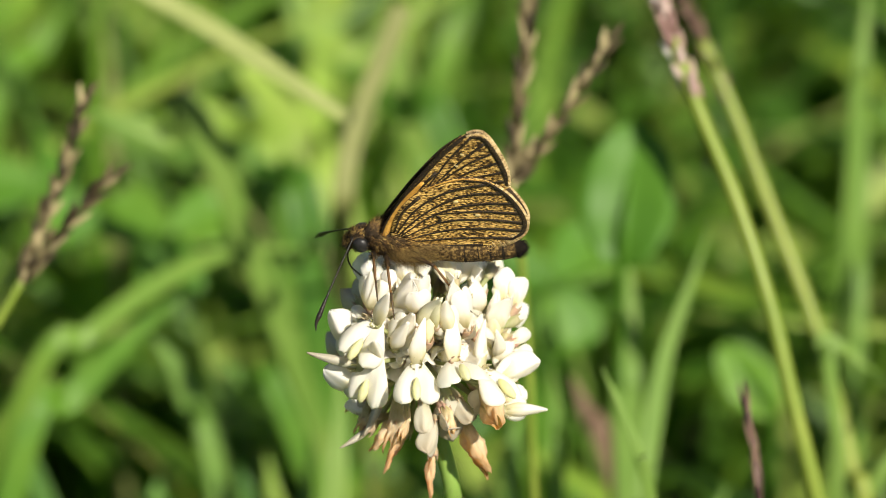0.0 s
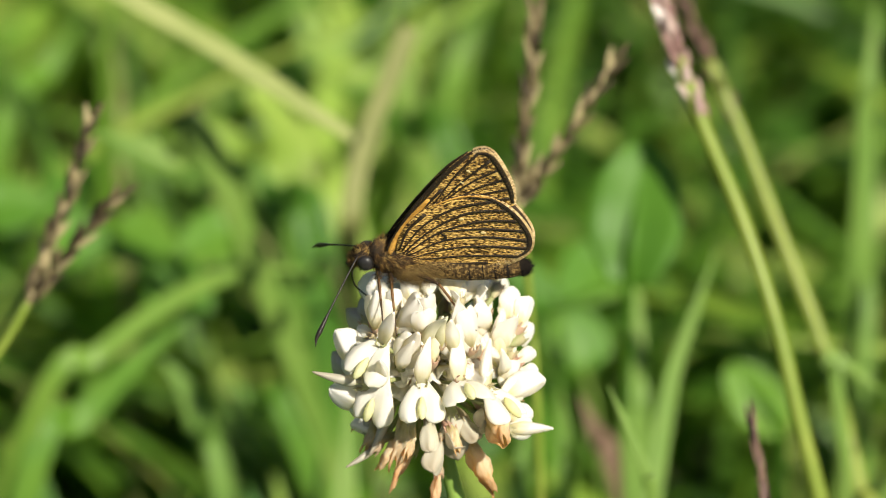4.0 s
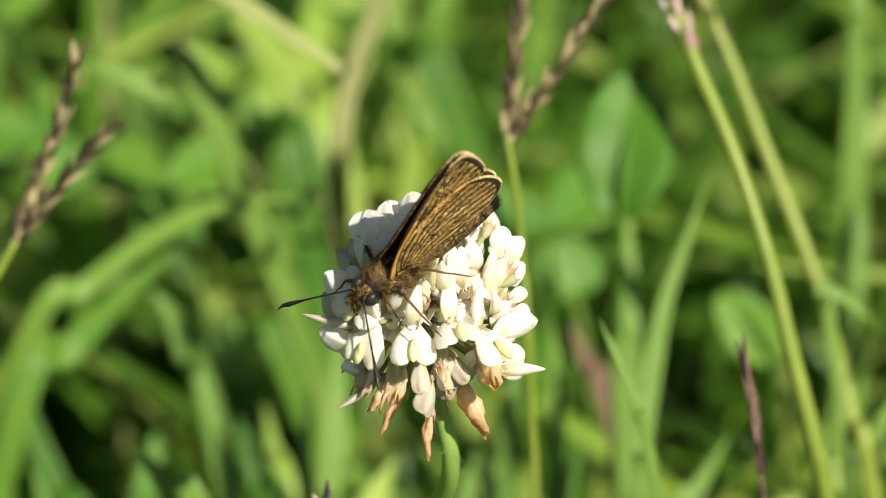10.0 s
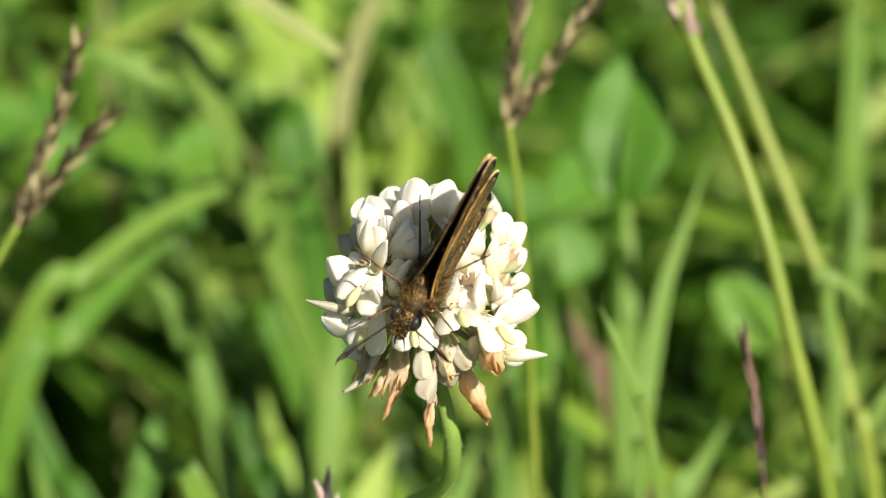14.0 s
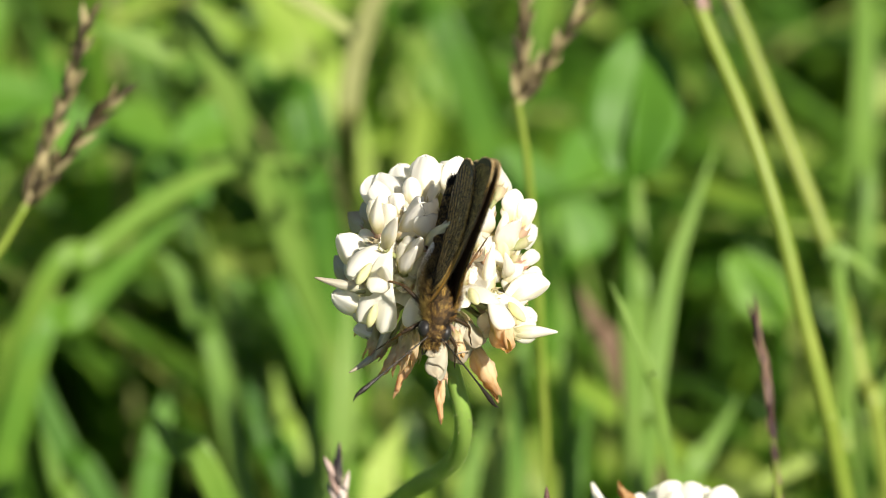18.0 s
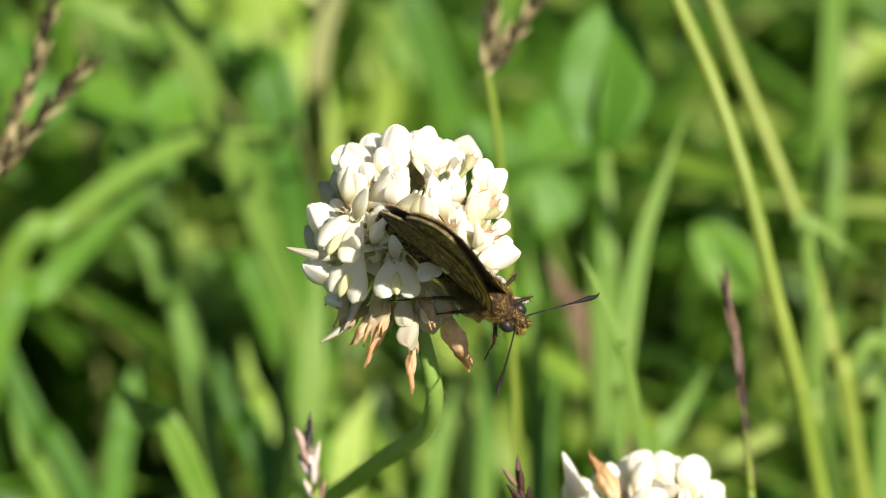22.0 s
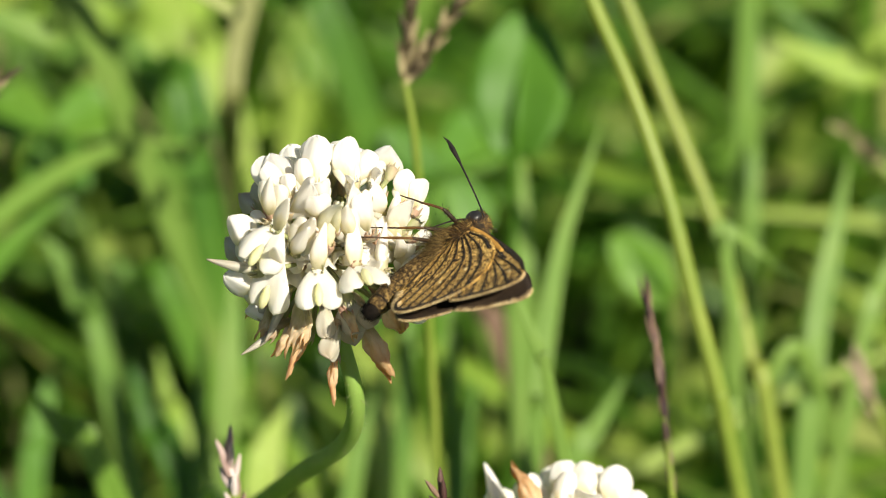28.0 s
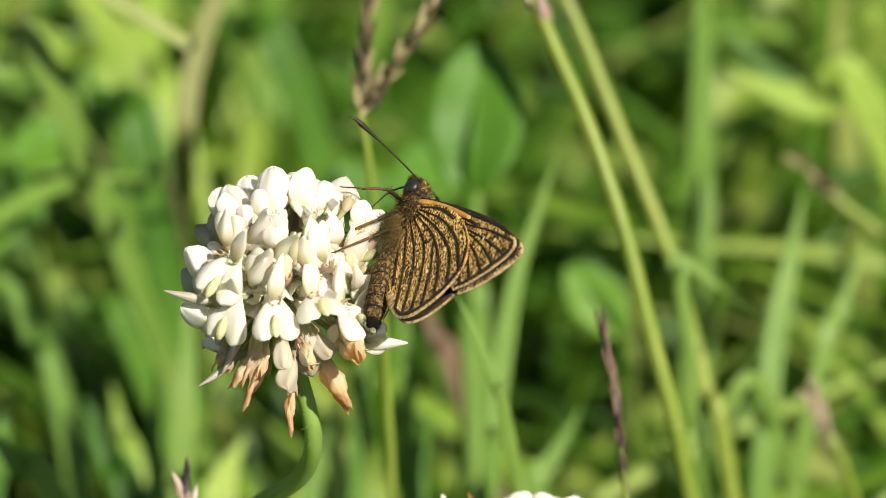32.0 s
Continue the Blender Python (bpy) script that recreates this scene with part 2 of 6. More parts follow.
M_FUR = shader("gold_brown_fur", [(0.42, (0.005, 0.004, 0.002)), (0.50, (0.030, 0.015, 0.004)), (0.58, (0.19, 0.090, 0.016)), (0.70, (0.66, 0.45, 0.12))], 1500, 0.5, 0.0, island=0.36, spec=0.3, detail=1.0)
M_GREYFUR = shader("pale_belly_fur", [(0.25, (0.045, 0.027, 0.010)), (0.6, (0.16, 0.10, 0.034)), (0.85, (0.40, 0.28, 0.10))], 500, 0.6, 0.0, island=0.9, spec=0.12)
M_EYE = shader("black_compound_eye", [(0.3, (0.012, 0.011, 0.010)), (0.7, (0.026, 0.024, 0.023))], 3000, 0.42, 0.1, spec=0.4)
M_ANT = shader("black_antenna", [(0.4, (0.010, 0.008, 0.007)), (0.7, (0.035, 0.026, 0.018))], 3000, 0.4, 0.3)
M_LEG = shader("dark_leg", [(0.35, (0.014, 0.009, 0.005)), (0.6, (0.06, 0.033, 0.012))], 1800, 0.5, 0.3)
M_TARSUS = shader("orange_brown_leg", [(0.35, (0.030, 0.014, 0.004)), (0.6, (0.17, 0.080, 0.018))], 1800, 0.5, 0.3)


# ---- builders
MM = 0.001


def part(name, bm, material, parent, label=""):
    """Links a bmesh (or a ready mesh) as one mesh object under a thing."""
    if isinstance(bm, bmesh.types.BMesh):
        me = bpy.data.meshes.new(name)
        bm.to_mesh(me)
        bm.free()
        me.materials.append(material)
        for p in me.polygons:
            p.use_smooth = True
    else:
        me = bm
    ob = new(name, me)
    ob.parent = parent
    if label:
        ob["label"] = label
    return ob


def mesh_of(name, bm, material):
    me = bpy.data.meshes.new(name)
    bm.to_mesh(me)
    bm.free()
    me.materials.append(material)
    for p in me.polygons:
        p.use_smooth = True
    return me


def thing(name, at, label, category, group=""):
    e = new(name)
    e.empty_display_size = 0.005
    e.location = at
    return tagged(e, label, category, group)


def surface(bm, f, nu, nv, thick):
    """A closed shell of some thickness round the surface f(u, v)."""
    g = [[Vector(f(i / nu, j / nv)) for j in range(nv + 1)] for i in range(nu + 1)]
    top, low = [], []
    for i in range(nu + 1):
        a, b = [], []
        for j in range(nv + 1):
            du = g[min(i + 1, nu)][j] - g[max(i - 1, 0)][j]
            dv = g[i][min(j + 1, nv)] - g[i][max(j - 1, 0)]
            n = du.cross(dv)
            n = n.normalized() if n.length > 1e-14 else Vector((0, 0, 1))
            edge = 0.25 if j in (0, nv) or i == nu else 1.0
            a.append(bm.verts.new(g[i][j] + n * thick * 0.5 * edge))
            b.append(bm.verts.new(g[i][j] - n * thick * 0.5 * edge))
        top.append(a), low.append(b)
    for i in range(nu):
        for j in range(nv):
            bm.faces.new((top[i][j], top[i + 1][j], top[i + 1][j + 1], top[i][j + 1]))
            bm.faces.new((low[i][j], low[i][j + 1], low[i + 1][j + 1], low[i + 1][j]))
        bm.faces.new((top[i][0], low[i][0], low[i + 1][0], top[i + 1][0]))
        bm.faces.new((top[i][nv], top[i + 1][nv], low[i + 1][nv], low[i][nv]))
    for j in range(nv):
        bm.faces.new((top[0][j], top[0][j + 1], low[0][j + 1], low[0][j]))
        bm.faces.new((top[nu][j], low[nu][j], low[nu][j + 1], top[nu][j + 1]))
    return bm


def smooth_path(points, steps):
    """Catmull-Rom through the points."""
    p = [Vector(q) for q in points]
    p = [p[0] * 2 - p[1]] + p + [p[-1] * 2 - p[-2]]
    out = []
    for i in range(1, len(p) - 2):
        for k in range(steps):
            t = k / steps
            a, b, c, d = p[i - 1], p[i], p[i + 1], p[i + 2]
            out.append(0.5 * (2 * b + (c - a) * t + (2 * a - 5 * b + 4 * c - d) * t * t + (3 * b - a - 3 * c + d) * t ** 3))
    out.append(p[-2])
    return out


def tube(bm, points, radii, sides=8, steps=5, flat=1.0):
    path = smooth_path(points, steps) if steps else [Vector(q) for q in points]
    n, rings, side = len(path), [], None
    for i, c in enumerate(path):
        way = (path[min(i + 1, n - 1)] - path[max(i - 1, 0)]).normalized()
        if side is None:
            side = way.orthogonal().normalized()
        side = (side - way * side.dot(way)).normalized()
        up = way.cross(side)
        s = i / (n - 1) * (len(radii) - 1)
        k = min(int(s), len(radii) - 2)
        r = radii[k] + (radii[k + 1] - radii[k]) * (s - k)
        rings.append([bm.verts.new(c + (side * math.cos(a) + up * math.sin(a) * flat) * r)
                      for a in (math.tau * j / sides for j in range(sides))])
    for a, b in zip(rings, rings[1:]):
        for j in range(sides):
            bm.faces.new((a[j], a[(j + 1) % sides], b[(j + 1) % sides], b[j]))
    bm.faces.new(list(reversed(rings[0])))
    bm.faces.new(rings[-1])
    return bm


def ball(bm, centre, radii, nu=14, nv=10, turn=None):
    m = Matrix.Translation(centre) @ (turn or Matrix()) @ Matrix.Diagonal((*radii, 1))
    bmesh.ops.create_uvsphere(bm, u_segments=nu, v_segments=nv, radius=1, matrix=m)
    return bm


def ribbon(bm, points, width, fold=0.25, thick=0.00025, steps=6, face=(0, -0.8, 0.6), blunt=0.0):
    """A grass blade along the points, from its foot to its tip, folded along the midrib, broad side to 'face'."""
    path = smooth_path(points, steps)
    n = len(path) - 1
    face = Vector(face)

    def f(u, v):
        i = min(int(round(u * n)), n)
        way = (path[min(i + 1, n)] - path[max(i - 1, 0)]).normalized()
        side = way.cross(face)
        side = side.normalized() if side.length > 1e-6 else way.orthogonal().normalized()
        up = side.cross(way)
        taper = max(min(1.0, (1 - u) * 2.4 + blunt), 0.02) ** 0.8 * (0.75 + 0.25 * min(1, u * 5))
        s = v * 2 - 1
        return path[i] + side * s * width * 0.5 * taper + up * abs(s) * fold * width * 0.5 * taper
    return surface(bm, f, n, 4, thick)


def ground_height(x, y):
    r = math.hypot(x, y)
    near = min(1.0, max(0.0, 3.0 - r))
    return 0.006 * near * noise.noise(Vector((x * 14, y * 14, 3))) + 0.25 * (1 - math.exp(-(max(r - 2, 0) / 40) ** 2)) * noise.noise(Vector((x * 0.03, y * 0.03, 1)))


def rooted(points):
    """Leads the foot of a path (its first point) down into the ground."""
    p = Vector(points[0])
    q = Vector(points[1])
    lean = (p - q)
    lean.z = 0
    drop = p.z
    fall = q.z - p.z
    if fall > 0.001 and lean.length > 1e-6:  # goes on the way it comes
        foot = p + lean.normalized() * min(lean.length * drop / fall, 0.03)
    else:
        foot = p + lean.normalized() * min(drop * 0.25, 0.02) if lean.length > 1e-6 else p.copy()
    foot.z = ground_height(foot.x, foot.y) - 0.002
    return [foot] + [Vector(a) for a in points]


# ---- ground
def build_ground():
    bm = bmesh.new()
    radii = [0, 0.03, 0.06, 0.09, 0.12, 0.16, 0.2, 0.25, 0.32, 0.4, 0.55, 0.8, 1.2, 2, 4, 8, 16, 40, 100, 300, 900, 3000]
    n, rings = 72, []
    for r in radii[1:]:
        rings.append([bm.verts.new((r * math.cos(a), 0.1 + r * math.sin(a), ground_height(r * math.cos(a), 0.1 + r * math.sin(a))))
                      for a in (math.tau * k / n for k in range(n))])
    mid = bm.verts.new((0, 0.1, ground_height(0, 0.1)))
    for k in range(n):
        bm.faces.new((mid, rings[0][k], rings[0][(k + 1) % n]))
    for a, b in zip(rings, rings[1:]):
        for k in range(n):
            bm.faces.new((a[k], b[k], b[(k + 1) % n], a[(k + 1) % n]))
    ob = new("ground", mesh_of("ground", bm, M_SOIL))
    tagged(ob, "dark soil and litter under a meadow sward", "ground", kind="structure")


build_ground()


# ---- clover heads
def floret_meshes():
    """Shared petal meshes; a petal's x runs from its base at 0 to its tip at 1, z is its back; sizes in lengths of the petal."""
    out = {}

    def hood(wide, roof, arch, nod, seed, notch=0.04):
        """The banner: a roof folded along its middle, rounded and faintly notched at the end, its edges turned out a little."""
        def f(u, v):
            s = v * 2 - 1
            end = max(0.0, (u - 0.62) / 0.38)
            w = wide * 0.5 * (0.34 + 0.66 * math.sin(min(1.0, u / 0.62) * math.pi / 2) ** 1.5) * max(0.004, 1 - end ** 2.3) ** 0.52
            w *= 1 + 0.06 * math.sin(8 * u + seed * 2 + (1.5 if s > 0 else 0))
            x = u * 0.96 - notch * (1 - abs(s)) ** 1.5 * max(0.0, u - 0.82) * 3
            y = w * (s - 0.14 * s ** 3) + 0.06 * math.sin(seed * 2.1) * u * u
            z = -w * (roof * abs(s) ** 1.35 - 0.22 * max(0.0, abs(s) - 0.6) * u) + arch * math.sin(math.pi * min(1.0, u)) + nod * u ** 3
            z += 0.02 * math.sin(5 * u + 3.4 * s + seed) * u + 0.012 * math.sin(11 * s + seed) * u * u
            return (x, y, z)
        return surface(bmesh.new(), f, 16, 14, 0.016)

    def spear(wide, seed, curve, crinkle=0.0):
        """A banner folded shut: a slender pointed case with a seam below."""
        def f(u, v):
            a = v * math.tau
            w = wide * 0.5 * (0.5 + 0.5 * math.sin(min(1, u / 0.42) * math.pi * 0.5)) * (1 - 0.90 * max(0.0, (u - 0.3) / 0.7) ** 1.4)
            seam = 1 - 0.25 * max(0.0, -math.sin(a)) ** 3
            dent = seam + (0.05 * math.sin(3 * a + seed) + crinkle * math.sin(4 * a + 7 * u + seed)) * min(1, u * 2)
            return (u, math.cos(a) * w * dent * (1 - 0.35 * max(0.0, math.sin(a))) + 0.16 * math.sin(seed * 1.9) * u * u, math.sin(a) * w * (1.05 if math.sin(a) > 0 else 0.55) * dent + curve * math.sin(u * 3.0) + 0.08 * u ** 3)
        return surface(bmesh.new(), f, 16, 16, 0.014)

    def lobe(sign, down, spread, length, wide, seed):
        """A side petal: a narrow claw that widens into a cupped, rounded lobe, turned 'down' from the banner's line."""
        d = Vector((math.cos(down), 0, -math.sin(down)))
        y = Vector((0, sign, 0))
        front = Vector((math.sin(down), 0, math.cos(down)))
        way = d * math.cos(spread) + y * math.sin(spread)
        across = y * math.cos(spread) - d * math.sin(spread)

        def f(u, v):
            s = v * 2 - 1
            end = max(0.0, (u - 0.66) / 0.34)
            w = wide * 0.5 * (0.22 + 0.78 * math.sin(min(1.0, u / 0.72) * math.pi / 2) ** 1.25) * math.sqrt(max(0.004, 1 - end ** 2.6))
            p = y * 0.06 + way * length * (u - 0.12) + across * w * (s + 0.15)
            p -= front * (0.55 * w * max(0.0, s) ** 1.6 + 0.15 * w * s * s - 0.12 * length * math.sin(u * 2.4) + 0.03 * length * math.sin(5 * u + seed + 2 * s))
            return p
        return surface(bmesh.new(), f, 14, 10, 0.016)

    def keel(down, at, length, wide):
        bm = bmesh.new()
        d = Vector((math.cos(down), 0, -math.sin(down)))
        turn = d.to_track_quat("X", "Z").to_matrix().to_4x4()
        lift = Vector((math.sin(down), 0, math.cos(down))) * (0.17 if down > 1 else 0.0)
        ball(bm, d * at + lift, (length * 0.5, wide * 0.5, wide * 0.55), 12, 8, turn)
        for v in bm.verts:
            along = (v.co - d * at).dot(d) / (length * 0.5)
            v.co.y *= 1 - 0.35 * max(0.0, -along)
        return bm

    def withered(wide, curl, seed):
        """A shrivelled tube with folds along it, pinched before its ragged end."""
        def f(u, v):
            a = v * math.tau
            w = wide * 0.5 * (0.5 + 0.5 * math.sin(min(1.0, u / 0.45) * math.pi / 2)) * (1 - 0.55 * max(0.0, (u - 0.4) / 0.6) ** 1.4)
            fold = 1 + min(1, u * 1.6) * (0.13 * math.sin(4 * a + seed + 3 * u) + 0.12 * math.sin(2 * a + 8 * u + seed))
            fold += min(1, u * 2) * (0.75 * noise.noise(Vector((u * 3.2, math.cos(a) * 1.1, math.sin(a) * 1.1 + seed * 3))) + 0.3 * noise.noise(Vector((u * 9, math.cos(a) * 3, math.sin(a) * 3 + seed))))
            x = u * (1 + 0.10 * math.sin(2 * a + seed) * u + 0.07 * math.sin(3 * a) * u)
            return (x, math.cos(a) * w * 0.75 * fold + 0.09 * math.sin(u * 2.4 + seed) * u, math.sin(a) * w * fold - curl * math.sin(u * 3.1))
        return surface(bmesh.new(), f, 22, 28, 0.012)
    out["hood"] = [mesh_of("banner", hood(*a), M_PETAL) for a in ((0.70, 0.62, 0.05, -0.05, 1), (0.60, 0.80, 0.08, -0.14, 2), (0.74, 0.50, 0.02, 0.06, 3), (0.62, 0.75, 0.09, -0.20, 4), (0.68, 0.55, 0.00, 0.12, 11))]
    out["small"] = [mesh_of("banner", hood(*a), M_PETAL) for a in ((0.82, 0.62, 0.08, -0.14, 5), (0.74, 0.75, 0.05, -0.04, 6), (0.78, 0.52, 0.01, 0.10, 12))]
    out["side"] = [mesh_of("banner", hood(*a), M_PETAL) for a in ((0.62, 1.15, 0.07, -0.04, 7), (0.66, 1.05, 0.05, 0.03, 8))]
    out["pale"] = [mesh_of("banner", hood(*a), M_PALE_PETAL) for a in ((0.60, 0.6, 0.04, -0.04, 9), (0.54, 0.8, 0.08, 0.02, 10))]
    out["open"] = [mesh_of("banner", spear(0.33, 1, 0.06), M_PETAL), mesh_of("banner", spear(0.36, 4, -0.06), M_PETAL)]
    out["spear"] = [mesh_of("banner", spear(0.29, 2, 0.08), M_PETAL), mesh_of("banner", spear(0.32, 5, -0.08), M_PETAL)]
    out["bud"] = [mesh_of("banner", spear(0.26, 3, 0.05), M_CREAM), mesh_of("banner", spear(0.29, 6, -0.08), M_CREAM)]
    out["wilted"] = [mesh_of("banner", spear(0.20, 3, 0.03, 0.04), M_PALE_PETAL)]
    out["faded"] = [mesh_of("faded_petals", withered(0.42, 0.06, 2), M_FADED), mesh_of("faded_petals", withered(0.46, -0.05, 5), M_FADED)]
    out["brown"] = [mesh_of("brown_petals", withered(0.27, 0.10, 4), M_BROWN), mesh_of("brown_petals", withered(0.30, -0.08, 7), M_BROWN)]
    bent, straight = radians(126), radians(24)
    out["spread_wings"] = [[mesh_of("wing_petal", lobe(g, bent, radians(a), L, w, i), M_LOBE) for g in (1, -1)] for i, (a, L, w) in enumerate(((13, 1.06, 0.46), (18, 1.0, 0.48)))]
    out["shut_wings"] = [[mesh_of("wing_petal", lobe(g, straight, radians(a), L, 0.30, i), M_LOBE) for g in (1, -1)] for i, (a, L) in enumerate(((7, 0.66), (11, 0.60)))]
    out["spread_keel"] = mesh_of("keel", keel(bent, 0.62, 0.52, 0.19), M_KEEL)
    out["shut_keel"] = mesh_of("keel", keel(straight, 0.34, 0.4, 0.14), M_KEEL)
    # the calyx in millimetres: a ribbed cup with five fine teeth, x from its foot
    bm = bmesh.new()

    def cup(u, v):
        a = v * math.tau
        r = (0.20 + 0.62 * math.sin(min(1, u * 1.25) * math.pi / 2) ** 0.9) * (1 + 0.05 * math.cos(10 * a))
        return (u * 2.5 * MM, math.cos(a) * r * MM, math.sin(a) * r * MM)
    surface(bm, cup, 8, 20, 0.1 * MM)
    for k in range(5):
        a = math.tau * (k + 0.5) / 5
        c, s = math.cos(a), math.sin(a)
        tube(bm, [(2.3 * MM, c * 0.78 * MM, s * 0.78 * MM), (2.8 * MM, c * 0.82 * MM, s * 0.82 * MM), (3.3 * MM, c * 0.82 * MM, s * 0.82 * MM)],
             [0.22 * MM, 0.13 * MM, 0.03 * MM], 4, 2)
    out["calyx"] = mesh_of("calyx", bm, M_CALYX)
    return out


FLORET = floret_meshes()
# the way from the head to the camera, where spiral florets are left out
CAMERA_SIDE = Vector((0, -0.82, 0.57))
BUD_SPOT = Vector((0.05, -0.88, 0.47)).normalized()
POLE = Vector((0.03, -0.60, 0.80)).normalized()  # the head nods a little
KIND_LABEL = {"bud": "slender cream bud", "wilted": "slender wilted greyish floret", "pale": "thin greyish fading petal", "faded": "faded cream and tan floret", "brown": "withered brown floret"}


def polar(az, el, reach):
    a, e = radians(az), radians(el)
    return Vector((math.cos(a) * math.cos(e), math.sin(a) * math.cos(e), math.sin(e))) * reach * MM


def floret(head, base, tip, kind, rnd, middle):
    """One floret whose banner runs from base to tip; middle: the heart of the head, from which the petals face away."""
    way = tip - base
    length = way.length
    way.normalize()
    outward = (base - middle).normalized()
    back = -outward if kind == "open" else (POLE * 0.75 + outward * 0.45)
    up = back - way * back.dot(way)
    up = up.normalized() if up.length > 0.05 else way.orthogonal().normalized()
    side = up.cross(way).normalized()
    m = Matrix((way, side, up)).transposed().to_4x4() @ Matrix.Rotation(radians(rnd.uniform(-9, 9)), 4, "X")
    f = part("floret", FLORET[kind][rnd.randrange(len(FLORET[kind]))], None, head, KIND_LABEL.get(kind, ""))
    f.matrix_local = Matrix.Translation(base) @ m @ Matrix.Diagonal((length, length, length, 1))
    if kind in ("open", "hood", "side", "small", "spear"):
        pose_name = "spread" if kind == "open" else "shut"
        for petal in FLORET[pose_name + "_wings"][rnd.randrange(2)]:
            part("wing_petal", petal, None, f)
        part("keel", FLORET[pose_name + "_keel"], None, f, "pale yellow keel")
    # the calyx clasps the petals' foot, on a pedicel from the heart of the head
    hold = (way * (0.25 if kind == "open" else 1.0) + (base - POLE * 1.0 * MM).normalized() * 0.8).normalized()
    foot = base - hold * 1.2 * MM
    size = 0.56 + 0.2 * rnd.random()
    calyx = part("calyx", FLORET["calyx"], None, head)
    calyx.matrix_local = Matrix.Translation(foot) @ hold.to_track_quat("X", "Z").to_matrix().to_4x4() @ Matrix.Diagonal((size, size, size, 1))
    start = POLE * rnd.uniform(-1.0, 2.2) * MM
    bm = bmesh.new()
    tube(bm, [start, start.lerp(foot, 0.5) + outward * 0.4 * MM, foot + hold * 0.1 * MM], [0.2 * MM, 0.2 * MM, 0.26 * MM], 6, 4)
    part("pedicel", bm, M_PEDICEL, head)
    return f


def clover_head(at, stem_points, label, placed, seed, spread, lift, lowest, bare=0.0, inner=0):
    """placed: florets as (foot, tip, kind), in degrees and millimetres round the stem's end; the hidden rest follows a spiral."""
    rnd = random.Random(seed)
    head = thing("clover_flower", at, label, "flower", "clover flowers")
    at = Vector(at)
    middle = Vector((0, 0.59, 0.81)) * lift * MM
    bm = bmesh.new()
    ball(bm, POLE * 0.6 * MM, (1.5 * MM, 1.5 * MM, 2.0 * MM), 12, 8)
    part("receptacle", bm, M_PEDICEL, head)
    pts = [Vector(p) - at for p in stem_points]
    foot = pts[-1].copy()
    foot.z = -at.z + ground_height(at.x + foot.x, at.y + foot.y) - 0.002
    bm = bmesh.new()
    tube(bm, pts + [foot], [0.7 * MM, 0.85 * MM, 0.95 * MM, 1.0 * MM, 1.0 * MM, 1.0 * MM], 10, 6)
    stem = part("stem", bm, M_STEM, head, "curved hairy green stem")
    path = smooth_path(pts, 20)
    bm = bmesh.new()
    for _ in range(260):
        i = rnd.randrange(len(path) - 1)
        p = path[i].lerp(path[i + 1], rnd.random())
        d = Vector((rnd.gauss(0, 1), rnd.gauss(0, 1), rnd.gauss(0, 0.5))).normalized()
        tube(bm, [p + d * 0.5 * MM, p + d * rnd.uniform(1.1, 1.7) * MM], [0.025 * MM, 0.008 * MM], 3, 0)
    part("stem_hair", bm, M_PEDICEL, stem)
    taken = []
    for low, high, kind in placed:
        b, t = polar(*low), polar(*high)
        floret(head, b, t, kind, rnd, middle)
        taken.append((b.lerp(t, 0.6) - middle).normalized())
    for k in range(170):
        turn, spin = radians(24 + 100 * (k / 170) ** 0.9), radians(k * 137.5 + rnd.uniform(-8, 8))
        d = POLE.to_track_quat("Z", "Y") @ Vector((math.sin(turn) * math.cos(spin), math.sin(turn) * math.sin(spin), math.cos(turn)))
        if d.z < lowest or (bare and d.dot(CAMERA_SIDE) > bare) or any(d.dot(o) > math.cos(radians(spread)) for o in taken):
            continue
        taken.append(d)
        b = middle + d * 5.0 * MM
        floret(head, b, b + (d * 0.9 + POLE * 0.25).normalized() * rnd.uniform(3.8, 4.5) * MM, rnd.choice(("hood", "small", "side")), rnd, middle)
    # a skirt of small withered florets hangs round the stem
    for k in range(18):
        az = -185 + 190 * k / 18 + rnd.uniform(-4, 4) if k % 2 else -185 + 360 * k / 18
        b, t = polar(az, rnd.uniform(-26, -4), rnd.uniform(5.0, 6.4)), polar(az + rnd.uniform(-8, 8), rnd.uniform(-44, -16), rnd.uniform(8.4, 9.8))
        floret(head, b, t, rnd.choice(("faded", "brown", "brown", "wilted", "pale")), rnd, middle)
    # younger petals fill the gaps further in, but for the bare spot round the buds
    for k in range(150):
        d = Vector((rnd.gauss(0, 1), rnd.gauss(0, 1), rnd.gauss(0, 1))).normalized()
        if d.z < lowest + 0.25 or d.dot(BUD_SPOT) > 0.93 or any(d.dot(o) > math.cos(radians(spread * 0.55)) for o in taken):
            continue
        taken.append(d)
        b = middle + d * 5.0 * MM
        floret(head, b, b + (d * 0.9 + POLE * 0.3).normalized() * rnd.uniform(3.8, 4.5) * MM, rnd.choice(("small", "hood", "small", "side")), rnd, middle)
    # short cream florets deep between the others
    for k in range(inner):
        d = Vector((rnd.gauss(0, 0.7), rnd.uniform(-1.3, -0.2), rnd.uniform(-0.45, 0.75))).normalized()
        b = middle * 0.7 + d * 3.4 * MM
        floret(head, b, b + (d + POLE * 0.15).normalized() * rnd.uniform(2.9, 3.6) * MM, rnd.choice(("small", "side", "bud", "small")), rnd, middle)
    return head


